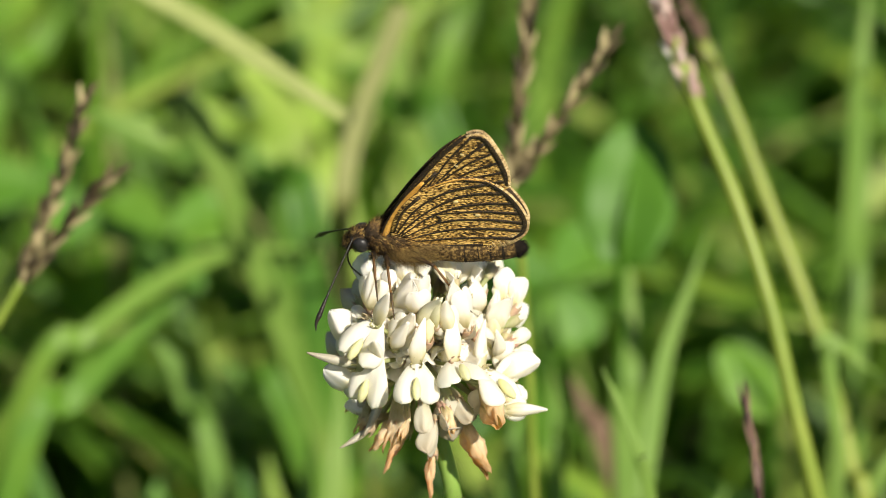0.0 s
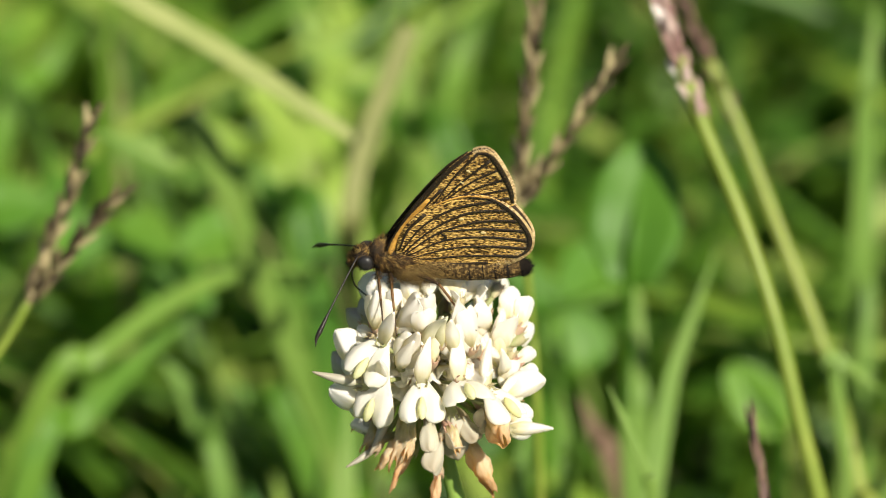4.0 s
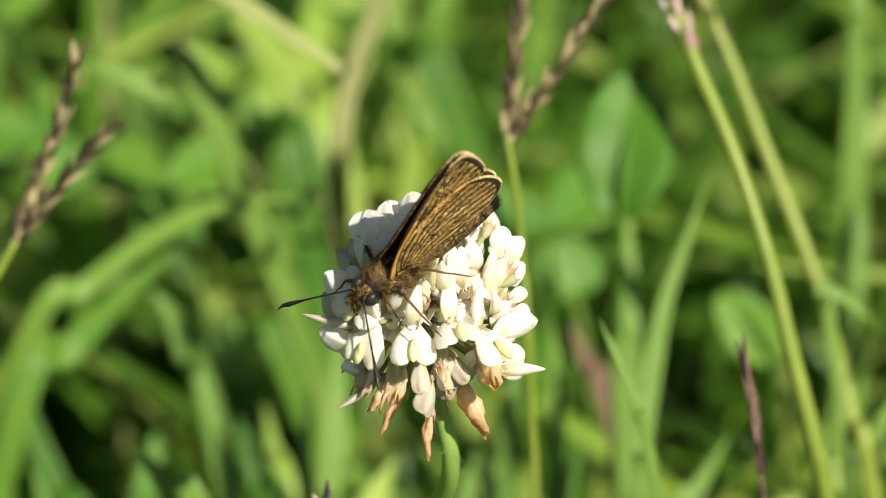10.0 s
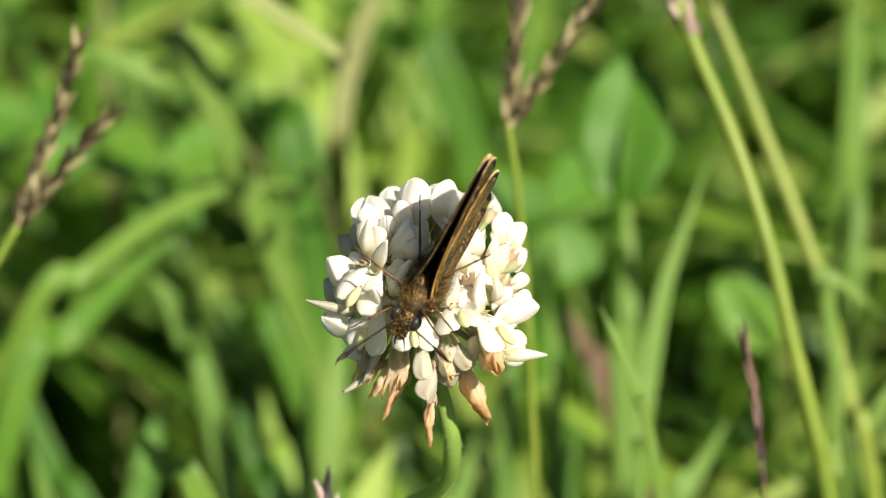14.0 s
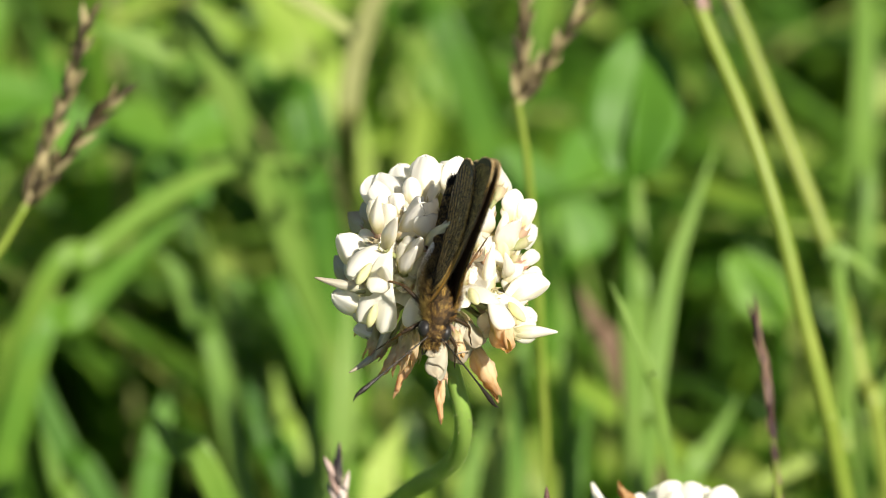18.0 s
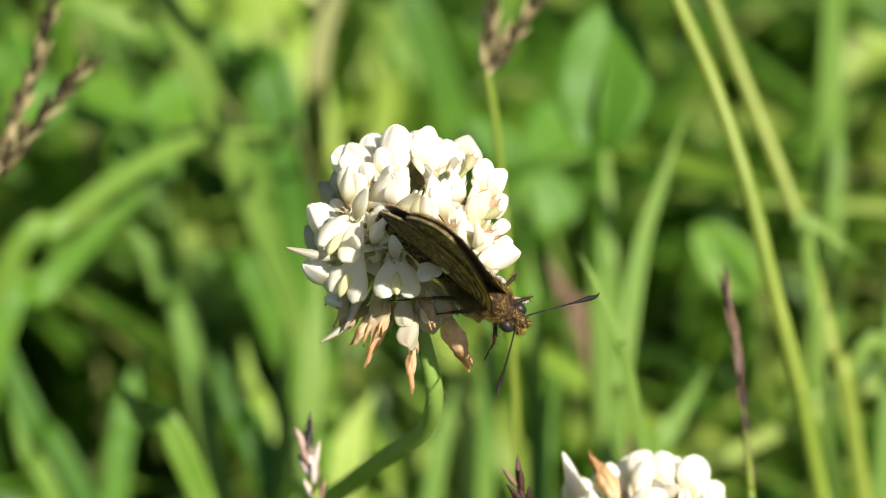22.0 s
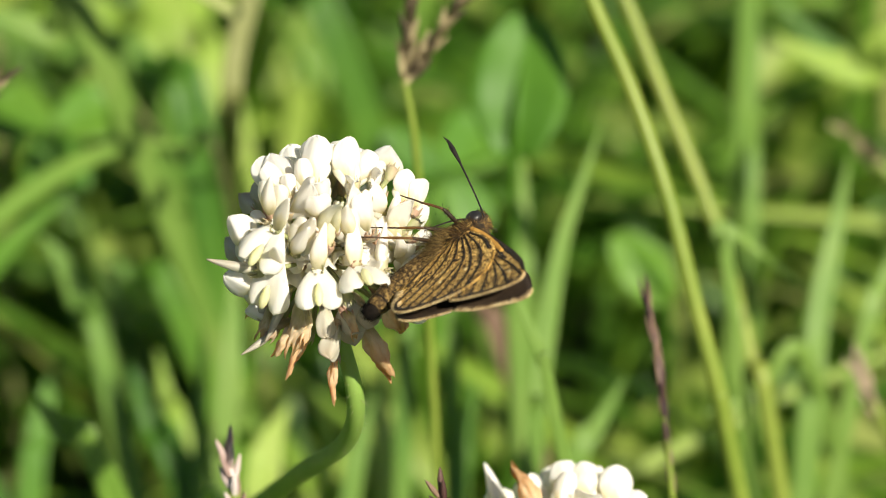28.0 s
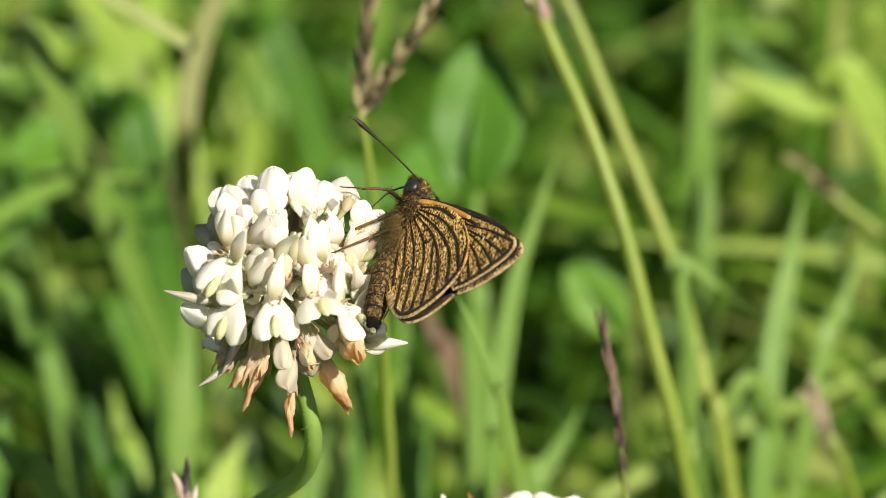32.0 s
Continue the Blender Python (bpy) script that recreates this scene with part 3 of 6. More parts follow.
HEAD = (0.0, 0.0, 0.14)
UPPER = [
    ((149, 66, 8.4), (124, 46, 11.8), "hood"),
    ((117, 82, 8.4), (96, 72, 13.0), "hood"),
    ((-179, 81, 8.1), (134, 75, 11.3), "hood"),
    ((25, 65, 8.3), (63, 66, 12.7), "hood"),
    ((-174, 70, 8.0), (159, 70, 10.3), "small"),
    ((-173, 52, 7.9), (-163, 66, 13.0), "spear"),
    ((157, 38, 7.6), (132, 25, 10.7), "pale"),
    ((155, 31, 7.7), (137, 16, 11.1), "pale"),
    ((-176, 45, 7.3), (-180, 39, 8.9), "small"),
    ((-157, 64, 7.4), (-105, 74, 11.7), "hood"),
    ((-82, 79, 7.8), (-89, 76, 11.6), "small"),
    ((-90, 67, 7.2), (-95, 68, 11.0), "small"),
    ((35, 39, 10.9), (54, 27, 14.1), "hood"),
    ((30, 35, 8.3), (46, 44, 11.2), "hood"),
    ((20, 26, 9.5), (30, 35, 12.5), "hood")]
MIDDLE = [
    ((-135, 49, 9.1), (-125, 60, 13.5), "open"),
    ((-121, 40, 6.2), (-102, 56, 11.2), "spear"),
    ((-151, 17, 7.8), (-176, 36, 10.8), "side"),
    ((-178, -1, 7.9), (155, -0, 10.4), "pale"),
    ((-127, 26, 7.8), (-123, 38, 12.3), "open"),
    ((16, 21, 10.2), (24, 30, 12.9), "hood"),
    ((7, 10, 8.4), (6, 40, 10.7), "hood"),
    ((5, 8, 7.5), (12, 43, 9.9), "spear"),
    ((12, 17, 9.6), (28, 10, 11.9), "small"),
    ((4, 7, 8.9), (7, 11, 11.1), "small"),
    ((-1, 0, 9.0), (2, 3, 11.1), "small"),
    ((27, 32, 7.6), (17, 59, 10.7), "hood"),
    ((-7, 25, 6.1), (34, 58, 7.9), "hood"),
    ((-36, 11, 7.6), (-27, 42, 9.4), "open"),
    ((-8, -9, 8.2), (-5, 15, 9.3), "small")]
FRONT = [
    ((-93, 30, 7.8), (-93, 55, 10.7), "open"),
    ((-62, 28, 7.9), (-52, 63, 8.7), "open"),
    ((-83, 46, 7.1), (-77, 68, 11.0), "bud"),
    ((-94, 59, 7.6), (-73, 64, 12.5), "bud"),
    ((-70, 57, 7.6), (-77, 62, 12.6), "bud"),
    ((-50, 48, 6.9), (-67, 62, 12.0), "spear"),
    ((6, 56, 7.8), (-42, 72, 11.2), "hood"),
    ((-20, 42, 6.5), (-34, 61, 10.9), "hood"),
    ((22, 29, 7.5), (4, 54, 10.6), "hood"),
    ((-121, 44, 6.5), (-95, 59, 11.2), "spear"),
    ((7, 12, 8.6), (22, 29, 10.1), "hood"),
    ((1, 3, 7.3), (-26, 34, 9.0), "spear")]
LOWER = [
    ((-138, 19, 8.2), (-157, 15, 12.5), "wilted"),
    ((-130, -1, 7.7), (-156, 11, 10.6), "side"),
    ((-138, -41, 7.3), (-159, -24, 8.9), "side"),
    ((-25, -5, 8.1), (-9, 6, 12.0), "side"),
    ((-23, -26, 9.5), (-15, -17, 13.5), "spear"),
    ((-36, -8, 7.7), (-52, -3, 13.0), "faded"),
    ((-22, -25, 8.9), (-12, -14, 11.2), "small"),
    ((-19, -12, 8.5), (-54, -9, 8.4), "pale"),
    ((-113, -38, 6.6), (-127, -38, 10.1), "faded"),
    ((-106, -51, 7.5), (-117, -50, 11.6), "brown"),
    ((-73, -32, 6.7), (-88, -23, 11.1), "pale"),
    ((-64, -49, 6.7), (-70, -18, 9.3), "pale"),
    ((-78, -52, 9.6), (-83, -53, 13.7), "brown"),
    ((-43, -41, 7.9), (-49, -44, 13.0), "faded"),
    ((-139, -41, 8.6), (-144, -38, 12.1), "wilted")]
SECOND = [
    ((154, 28, 9.3), (141, 38, 14.2), "spear"),
    ((-173, 66, 9.0), (158, 63, 13.4), "faded"),
    ((171, 77, 7.8), (107, 75, 11.6), "hood"),
    ((38, 76, 8.0), (71, 71, 11.3), "hood"),
    ((-98, 67, 6.9), (-90, 77, 12.1), "hood"),
    ((10, 56, 7.5), (40, 60, 12.5), "hood"),
    ((-26, 61, 7.7), (-56, 71, 12.8), "spear"),
    ((-171, 53, 7.3), (-156, 72, 9.7), "small"),
    ((-160, 49, 7.4), (-154, 56, 13.0), "spear"),
    ((7, 15, 9.3), (15, 23, 11.4), "faded"),
    ((7, 46, 7.5), (23, 49, 11.1), "small")]
clover_head(HEAD, [(0, 0.0, 0.139), (0.0020, -0.0022, 0.1312), (0.0032, -0.0036, 0.1251), (0.0021, -0.0006, 0.1178), (-0.0023, 0.0062, 0.1087), (-0.0080, 0.0219, 0.0911), (-0.0128, 0.0374, 0.0749)],
                   "white clover head with open florets and a few withered ones below", UPPER + MIDDLE + FRONT + LOWER, 5, 26, 3.0, -0.35, 0.1, inner=46)


def second_head():
    at = Vector((0.0249, -0.0038, 0.1032))
    foot = at + Vector((0.01, 0.012, -0.05))
    clover_head(tuple(at), [at - Vector((0, 0, 0.001)), at - Vector((-0.001, 0, 0.015)), at - Vector((-0.004, -0.004, 0.03)), foot],
                "ageing white clover head with browned petal tips", SECOND, 12, 25, 2.4, -0.5)


second_head()


# ---- butterfly: x forward, y to its left, z up
BUTTERFLY = thing("skipper_butterfly", (0, 0, 0.15), "gold-brown skipper butterfly with dark veins on a clover head", "butterfly")


def wing_point(x, z, sign, bias=0.0):
    """On a wing's plane: it leaves the thorax at 1.4 mm and closes to 0.4 mm at the far margin."""
    far = min(1.0, math.hypot(x, z - 1) / 16)
    y = 0.24 + 1.05 * math.exp(-far * 16 / 4.2) + bias
    return Vector((x * MM, sign * y * MM, z * MM))


FORE = [(0.3, 1.0), (0.2, 1.8), (-1.2, 4.0), (-3.4, 7.5), (-6.2, 11.3), (-8.2, 13.4), (-9.4, 14.2), (-10.3, 14.2), (-11.1, 13.2), (-11.9, 11.0), (-12.4, 8.9), (-12.5, 7.2), (-11.6, 6.4), (-7.0, 3.6), (-2.0, 0.6)]
HIND = [(-0.6, 1.6), (-1.6, 4.4), (-3.7, 6.7), (-6.0, 8.0), (-8.2, 8.55), (-10.4, 8.2), (-12.2, 6.5), (-13.3, 4.6), (-13.9, 2.6), (-13.6, 0.9), (-12.2, -0.5), (-9.5, -1.7), (-6.5, -2.4), (-3.2, -2.2), (-1.2, -0.7)]


def outline(points, steps=5):
    p = [Vector((*a, 0)) for a in points]
    n, out = len(p), []
    for i in range(n):
        a, b, c, d = p[i - 1], p[i], p[(i + 1) % n], p[(i + 2) % n]
        for k in range(steps):
            t = k / steps
            q = 0.5 * (2 * b + (c - a) * t + (2 * a - 5 * b + 4 * c - d) * t * t + (3 * b - a - 3 * c + d) * t ** 3)
            out.append((q.x, q.y))
    return out


def plate(edge, sign, bias, thick, rings=7):
    """A thin wing plate filled in rings towards its middle."""
    bm = bmesh.new()
    cx, cz = sum(e[0] for e in edge) / len(edge), sum(e[1] for e in edge) / len(edge)
    n = len(edge)
    for layer in (0.5, -0.5):
        last = None
        for r in range(rings):
            s = 1 - r / rings
            ring = [bm.verts.new(wing_point(cx + (x - cx) * s, cz + (z - cz) * s, sign, bias + layer * thick * (0.3 if r == 0 else 1))) for x, z in edge]
            if last:
                for k in range(n):
                    bm.faces.new((last[k], last[(k + 1) % n], ring[(k + 1) % n], ring[k]))
            else:
                rim = ring
            last = ring
        mid = bm.verts.new(wing_point(cx, cz, sign, bias + layer * thick))
        for k in range(n):
            bm.faces.new((last[k], last[(k + 1) % n], mid))
        if layer > 0:
            first = rim
    for k in range(n):
        bm.faces.new((first[k], rim[k], rim[(k + 1) % n], first[(k + 1) % n]))
    bmesh.ops.recalc_face_normals(bm, faces=bm.faces)
    return bm


def band(points, sign, bias, width, ragged=0.0, rnd=None, out=1.0, steps=6, taper=False):
    """A raised strip along points of a wing's plane, width growing to one side."""
    path = smooth_path([(x, z, 0) for x, z in points], steps)
    bm = bmesh.new()
    n = len(path) - 1

    def f(u, v):
        i = min(int(round(u * n)), n)
        way = (path[min(i + 1, n)] - path[max(i - 1, 0)]).normalized()
        nor = Vector((way.y, -way.x, 0)) * out
        w = width * (math.sin(max(0.04, min(0.96, u)) * math.pi) ** 0.35)
        if taper:
            w = width * (0.35 + 0.65 * u)
        if ragged and v > 0.6:
            w *= 1 + ragged * (rnd.random() - 0.5)
        q = path[i] + nor * (v - (0.0 if ragged else 0.5)) * w
        return wing_point(q.x, q.y, sign, bias)
    return surface(bm, f, n, 2, 0.05 * MM)


def fringe(points, sign, bias, length, out):
    """Separate hair-like scales set side by side along a margin."""
    rnd = random.Random(3)
    path = smooth_path([(x, z, 0) for x, z in points], 60)
    bm = bmesh.new()
    for i in range(len(path) - 1):
        way = (path[i + 1] - path[i]).normalized()
        nor = Vector((way.y, -way.x, 0)) * out
        half = (path[i + 1] - path[i]).length * 0.85
        L = length * rnd.uniform(0.68, 1.15) * (0.7 if i % 53 < 4 else 1) * min(1.0, 0.25 + i / 90)
        a, b = path[i] - way * half, path[i] + way * half
        tip = path[i] + nor * L + way * rnd.uniform(-0.1, 0.1)
        inn = nor * 0.15
        b2 = bias + rnd.uniform(-0.05, 0.05)
        vs = [bm.verts.new(wing_point(q.x, q.y, sign, b2 + o)) for o in (0.035, -0.035) for q in (a - inn, b - inn, tip + way * half * 0.35, tip - way * half * 0.35)]
        bm.faces.new(vs[:4]), bm.faces.new(vs[7:3:-1])
        for k in range(4):
            bm.faces.new((vs[k], vs[4 + k], vs[4 + (k + 1) % 4], vs[(k + 1) % 4]))
    return bm


WINGS = {1: [], -1: []}


def build_wings():
    for sign in (1, -1):
        side = outline(FORE)
        fw = part("forewing", plate(side, sign, -0.06, 0.08), M_WING, BUTTERFLY, "forewing with gold-brown scaled underside")
        WINGS[sign].append(fw)
        part("upperside", plate(side, sign, -0.15, 0.06), M_UPPER, fw, "dark brown upper surface")
        for a, b, c in (((-4.5, 7.0), (-7.0, 11.0), (-9.3, 13.9)), ((-5.2, 7.4), (-8.0, 10.6), (-10.6, 13.1)), ((-5.6, 7.6), (-8.6, 10.2), (-11.4, 11.9)),
                        ((-5.8, 7.2), (-9.0, 9.3), (-12.0, 10.6)), ((-5.4, 6.6), (-9.0, 8.3), (-12.3, 9.2)), ((-4.6, 5.6), (-9.0, 7.3), (-12.3, 7.9)), ((-0.6, 2.0), (-2.6, 5.4), (-5.6, 9.2)), ((-1.4, 2.0), (-3.4, 4.6), (-5.8, 7.4))):
            part("vein", band((a, b, c), sign, 0.02, 0.36, steps=5, taper=True), M_VEIN, fw)
        part("margin", band(((-9.2, 14.0), (-10.2, 13.95), (-10.9, 13.05), (-11.7, 10.9), (-12.2, 8.9), (-12.3, 7.3)), sign, 0.03, 0.6), M_VEIN, fw, "dark marginal line")
        part("fringe", fringe(((-8.9, 13.95), (-9.6, 14.25), (-10.35, 14.15), (-11.1, 13.2), (-11.95, 11.0), (-12.45, 8.9), (-12.5, 7.1)), sign, -0.1, 0.8, -1), M_FRINGE, fw, "cream fringe with dark checks")
        part("costal_streak", band(((0.1, 1.2), (-0.9, 3.0), (-2.3, 5.2), (-4.2, 7.9)), sign, 0.03, 0.85), M_STREAK, fw, "orange streak along the front edge")
        part("costa", band(((0.35, 1.5), (-1.2, 4.1), (-3.4, 7.6), (-6.2, 11.4), (-8.4, 13.6)), sign, -0.02, 0.62), M_VEIN, fw, "dark front edge")
        for x, z in ((-7.6, 10.1), (-8.3, 11.6)):
            bm = bmesh.new()
            ball(bm, wing_point(x, z, sign, 0.0), (0.24 * MM, 0.05 * MM, 0.15 * MM), 10, 6, Matrix.Rotation(radians(-40), 4, "Y"))
            part("spot", bm, M_SPOT, fw)
        side = outline(HIND)
        hw = part("hindwing", plate(side, sign, 0.16, 0.10), M_WING, BUTTERFLY, "hindwing with gold-brown scales and dark veins")
        WINGS[sign].append(hw)
        part("upperside", plate(side, sign, 0.06, 0.06), M_UPPER, hw, "dark brown upper surface")
        for pts in (((-1.2, 1.6), (-3.4, 4.6), (-6.6, 6.8), (-10.6, 7.8)), ((-1.4, 1.4), (-4.4, 4.2), (-8.0, 6.2), (-11.9, 6.5)), ((-1.6, 1.2), (-5.0, 3.7), (-9.0, 5.0), (-12.8, 5.0)),
                    ((-5.6, 3.8), (-9.2, 4.0), (-13.2, 3.6)), ((-1.8, 0.9), (-5.4, 2.6), (-9.2, 2.9), (-13.5, 2.3)), ((-2.0, 0.5), (-6.0, 1.5), (-9.6, 1.6), (-13.3, 1.2)),
                    ((-2.0, 0.1), (-6.0, 0.3), (-9.6, 0.3), (-12.3, 0.1)), ((-2.0, -0.4), (-5.6, -0.7), (-9.4, -0.7)), ((-5.0, 3.7), (-5.5, 3.2), (-5.4, 2.6)), ((-1.0, 1.8), (-1.9, 4.1), (-3.8, 6.2))):
            part("vein", band(pts, sign, 0.29, 0.40, steps=4, taper=True), M_VEIN, hw)
        part("margin", band(((-8.2, 8.35), (-10.3, 8.0), (-12.0, 6.4), (-13.05, 4.6), (-13.65, 2.6), (-13.35, 1.0), (-12.2, 0.0)), sign, 0.30, 0.5), M_VEIN, hw, "dark marginal line")
        part("fringe", fringe(((-11.2, 7.6), (-12.2, 6.55), (-13.35, 4.6), (-13.95, 2.6), (-13.65, 0.9), (-12.2, -0.5), (-10.0, -1.5)), sign, 0.16, 0.88, -1), M_FRINGE, hw, "cream fringe")
        part("upper_edge", band(((-4.2, 7.05), (-6.2, 8.05), (-8.2, 8.5), (-10.2, 8.25)), sign, 0.31, 0.16), M_STREAK, hw, "golden upper edge")
        for x, z in ((-7.2, 5.4), (-9.2, 3.5)):
            bm = bmesh.new()
            ball(bm, wing_point(x, z, sign, 0.27), (0.28 * MM, 0.05 * MM, 0.19 * MM), 10, 6)
            part("spot", bm, M_SPOT, hw)


build_wings()


def fur(bm, centre, radii, count, length, lean, rnd, zone=None, thick=0.02):
    """Tapering hairs on an ellipsoid, leaning along 'lean'."""
    lean = Vector(lean)
    done = 0
    while done < count:
        d = Vector((rnd.gauss(0, 1), rnd.gauss(0, 1), rnd.gauss(0, 1))).normalized()
        if zone and not zone(d):
            continue
        done += 1
        p = Vector(centre) + Vector((d.x * radii[0], d.y * radii[1], d.z * radii[2])) * 0.94
        n = Vector((d.x / radii[0], d.y / radii[1], d.z / radii[2])).normalized()
        way = (n + lean + Vector((rnd.gauss(0, 0.25), rnd.gauss(0, 0.25), rnd.gauss(0, 0.25)))).normalized()
        L = length * rnd.uniform(0.5, 1.3)
        side = way.orthogonal().normalized() * thick
        up = way.cross(side)
        tip = bm.verts.new((p + way * L) * MM)
        base = [bm.verts.new((p + side * math.cos(a) + up * math.sin(a)) * MM) for a in (0, 2.09, 4.19)]
        for k in range(3):
            bm.faces.new((base[k], base[(k + 1) % 3], tip))
    return bm


def build_body():
    rnd = random.Random(4)
    bm = bmesh.new()
    ball(bm, (-0.3 * MM, 0, -0.15 * MM), (2.7 * MM, 1.6 * MM, 2.0 * MM), 20, 14)
    thorax = part("thorax", bm, M_BODY, BUTTERFLY)
    part("fur", fur(bmesh.new(), (-0.3, 0, -0.15), (2.7, 1.6, 2.0), 6500, 0.85, (-1.0, 0, 0.1), rnd, thick=0.027), M_FUR, thorax, "gold and brown fur")
    part("belly_fur", fur(bmesh.new(), (-1.6, 0, -0.9), (3.2, 1.4, 1.6), 6000, 1.8, (-1.2, 0, -0.1), rnd, lambda d: d.z < 0.3 and d.x < 0.6, 0.013), M_GREYFUR, thorax, "pale fur on the underside")
    bm = bmesh.new()
    ball(bm, (2.65 * MM, 0, -0.5 * MM), (1.15 * MM, 1.25 * MM, 1.1 * MM), 16, 12)
    head = part("head", bm, M_BODY, BUTTERFLY)
    part("fur", fur(bmesh.new(), (2.65, 0, -0.45), (1.15, 1.2, 1.1), 3000, 0.5, (-0.3, 0, 0.15), rnd, lambda d: abs(d.y) < 0.56, 0.026), M_FUR, head, "bristly gold and dark fur")
    for s in (1, -1):
        bm = bmesh.new()
        ball(bm, (2.5 * MM, s * 1.02 * MM, -0.3 * MM), (0.84 * MM, 0.62 * MM, 0.86 * MM), 18, 14)
        part("eye", bm, M_EYE, head, "glossy black eye")
        bm = bmesh.new()
        tube(bm, [(3.2 * MM, s * 0.4 * MM, -1.0 * MM), (3.9 * MM, s * 0.42 * MM, -0.9 * MM), (4.3 * MM, s * 0.4 * MM, -0.5 * MM)], [0.36 * MM, 0.36 * MM, 0.08 * MM], 8, 4)
        palp = part("palp", bm, M_BODY, head)
        part("fur", fur(bmesh.new(), (3.85, s * 0.42, -0.85), (0.5, 0.33, 0.45), 400, 0.45, (0.5, 0, 0.2), rnd), M_FUR, palp)
    bm = bmesh.new()
    tube(bm, [(3.5 * MM, 0, -1.3 * MM), (4.1 * MM, 0, -2.6 * MM), (3.9 * MM, 0.1 * MM, -4.4 * MM), (2.6 * MM, 0.3 * MM, -6.0 * MM)], [0.12 * MM, 0.1 * MM, 0.09 * MM, 0.06 * MM], 6, 6)
    part("proboscis", bm, M_ANT, head, "thin black proboscis reaching into a floret")
    bm = bmesh.new()
    spine = [(-2.2, -0.9), (-4.5, -1.5), (-7, -1.9), (-9.5, -2.0), (-11.5, -1.95), (-12.6, -1.85), (-13.2, -1.75)]
    tube(bm, [(x * MM, 0, z * MM) for x, z in spine], [1.25 * MM, 1.4 * MM, 1.35 * MM, 1.2 * MM, 1.05 * MM, 0.8 * MM, 0.3 * MM], 14, 5)
    global ABDOMEN
    abdomen = ABDOMEN = part("abdomen", bm, M_ABDOMEN, BUTTERFLY, "abdomen banded black and straw, black at the tip")
    for x, z, r, w in ((-7.6, -1.95, 1.31, 0.4), (-8.9, -1.98, 1.22, 0.5), (-10.1, -2.0, 1.15, 0.55), (-11.3, -1.96, 1.06, 0.6)):
        bm = bmesh.new()
        tube(bm, [((x + w / 2) * MM, 0, z * MM), (x * MM, 0, z * MM), ((x - w / 2) * MM, 0, (z + 0.02) * MM)], [r * MM, (r + 0.025) * MM, r * 0.97 * MM], 14, 3)
        part("dark_band", bm, M_TIP, abdomen)
    bm = bmesh.new()
    ball(bm, (-12.5 * MM, 0, -1.85 * MM), (1.05 * MM, 0.80 * MM, 0.80 * MM), 14, 10)
    fur(bm, (-12.4, 0, -1.85), (1.05, 0.80, 0.80), 1200, 0.6, (-1.6, 0, 0), rnd)
    part("tip", bm, M_TIP, abdomen, "black furry tip")
    bm = bmesh.new()
    for x, z in spine[:4]:
        fur(bm, (x, 0, z), (1.5, 1.2, 1.2), 1300 if x > -7 else 350, 0.7, (-2.2, 0, 0), rnd)
    part("fur", bm, M_FUR, abdomen, "short brown and gold fur")


build_body()


def antenna_mesh():
    bm = bmesh.new()
    tube(bm, [(0, 0, 0), (2.8 * MM, 0, 0.14 * MM), (6.0 * MM, 0, 0.16 * MM), (7.3 * MM, 0, 0.12 * MM), (8.4 * MM, 0, 0.06 * MM), (9.2 * MM, 0, 0.0), (9.9 * MM, 0.25 * MM, -0.15 * MM)],
         [0.09 * MM, 0.085 * MM, 0.1 * MM, 0.2 * MM, 0.27 * MM, 0.16 * MM, 0.03 * MM], 8, 6)
    return mesh_of("antenna", bm, M_ANT)


ANT_MESH = antenna_mesh()
ANTENNA_L = part("antenna", ANT_MESH, None, BUTTERFLY, "black clubbed antenna")
ANTENNA_R = part("antenna", ANT_MESH, None, BUTTERFLY, "black clubbed antenna")


def leg_at(name, coxa, length, seed):
    """A leg whose own x axis runs from its coxa to its foot, the knee raised."""
    rnd = random.Random(seed)

    def v(x, z):
        return Vector((x * length, 0, z * length)) * MM
    coxa_p, knee, ankle, foot = v(0, 0), v(0.34, 0.22), v(0.66, 0.09), v(1.0, 0.0)
    bm = bmesh.new()
    tube(bm, [coxa_p, (coxa_p + knee) / 2 + v(0, 0.02), knee], [0.2 * MM, 0.22 * MM, 0.15 * MM], 8, 4)
    leg = part(name, bm, M_LEG, BUTTERFLY)
    leg.location = Vector(coxa) * MM
    bm = bmesh.new()
    for _ in range(200):
        p = coxa_p.lerp(knee, rnd.random())
        d = Vector((rnd.gauss(0, 1), rnd.gauss(0, 1), rnd.gauss(0, 1))).normalized()
        tube(bm, [p, p + d * rnd.uniform(0.35, 0.75) * MM], [0.022 * MM, 0.006 * MM], 3, 0)
    part("leg_hair", bm, M_FUR, leg)
    bm = bmesh.new()
    tube(bm, [knee, (knee + ankle) / 2 + v(0, 0.01), ankle], [0.13 * MM, 0.14 * MM, 0.1 * MM], 8, 3)
    for k in (0.55, 0.9):
        p = knee.lerp(ankle, k)
        tube(bm, [p, p + Vector((0.35, 0.12, -0.3)) * MM], [0.04 * MM, 0.01 * MM], 4, 0)
    part("tibia", bm, M_TARSUS, leg, "orange-brown shin with spurs")
    bm = bmesh.new()
    tube(bm, [ankle, ankle.lerp(foot, 0.35) + v(0, 0.01), ankle.lerp(foot, 0.7) - v(0, 0.005), foot], [0.09 * MM, 0.085 * MM, 0.075 * MM, 0.05 * MM], 7, 4)
    part("tarsus", bm, M_LEG, leg)
    return leg


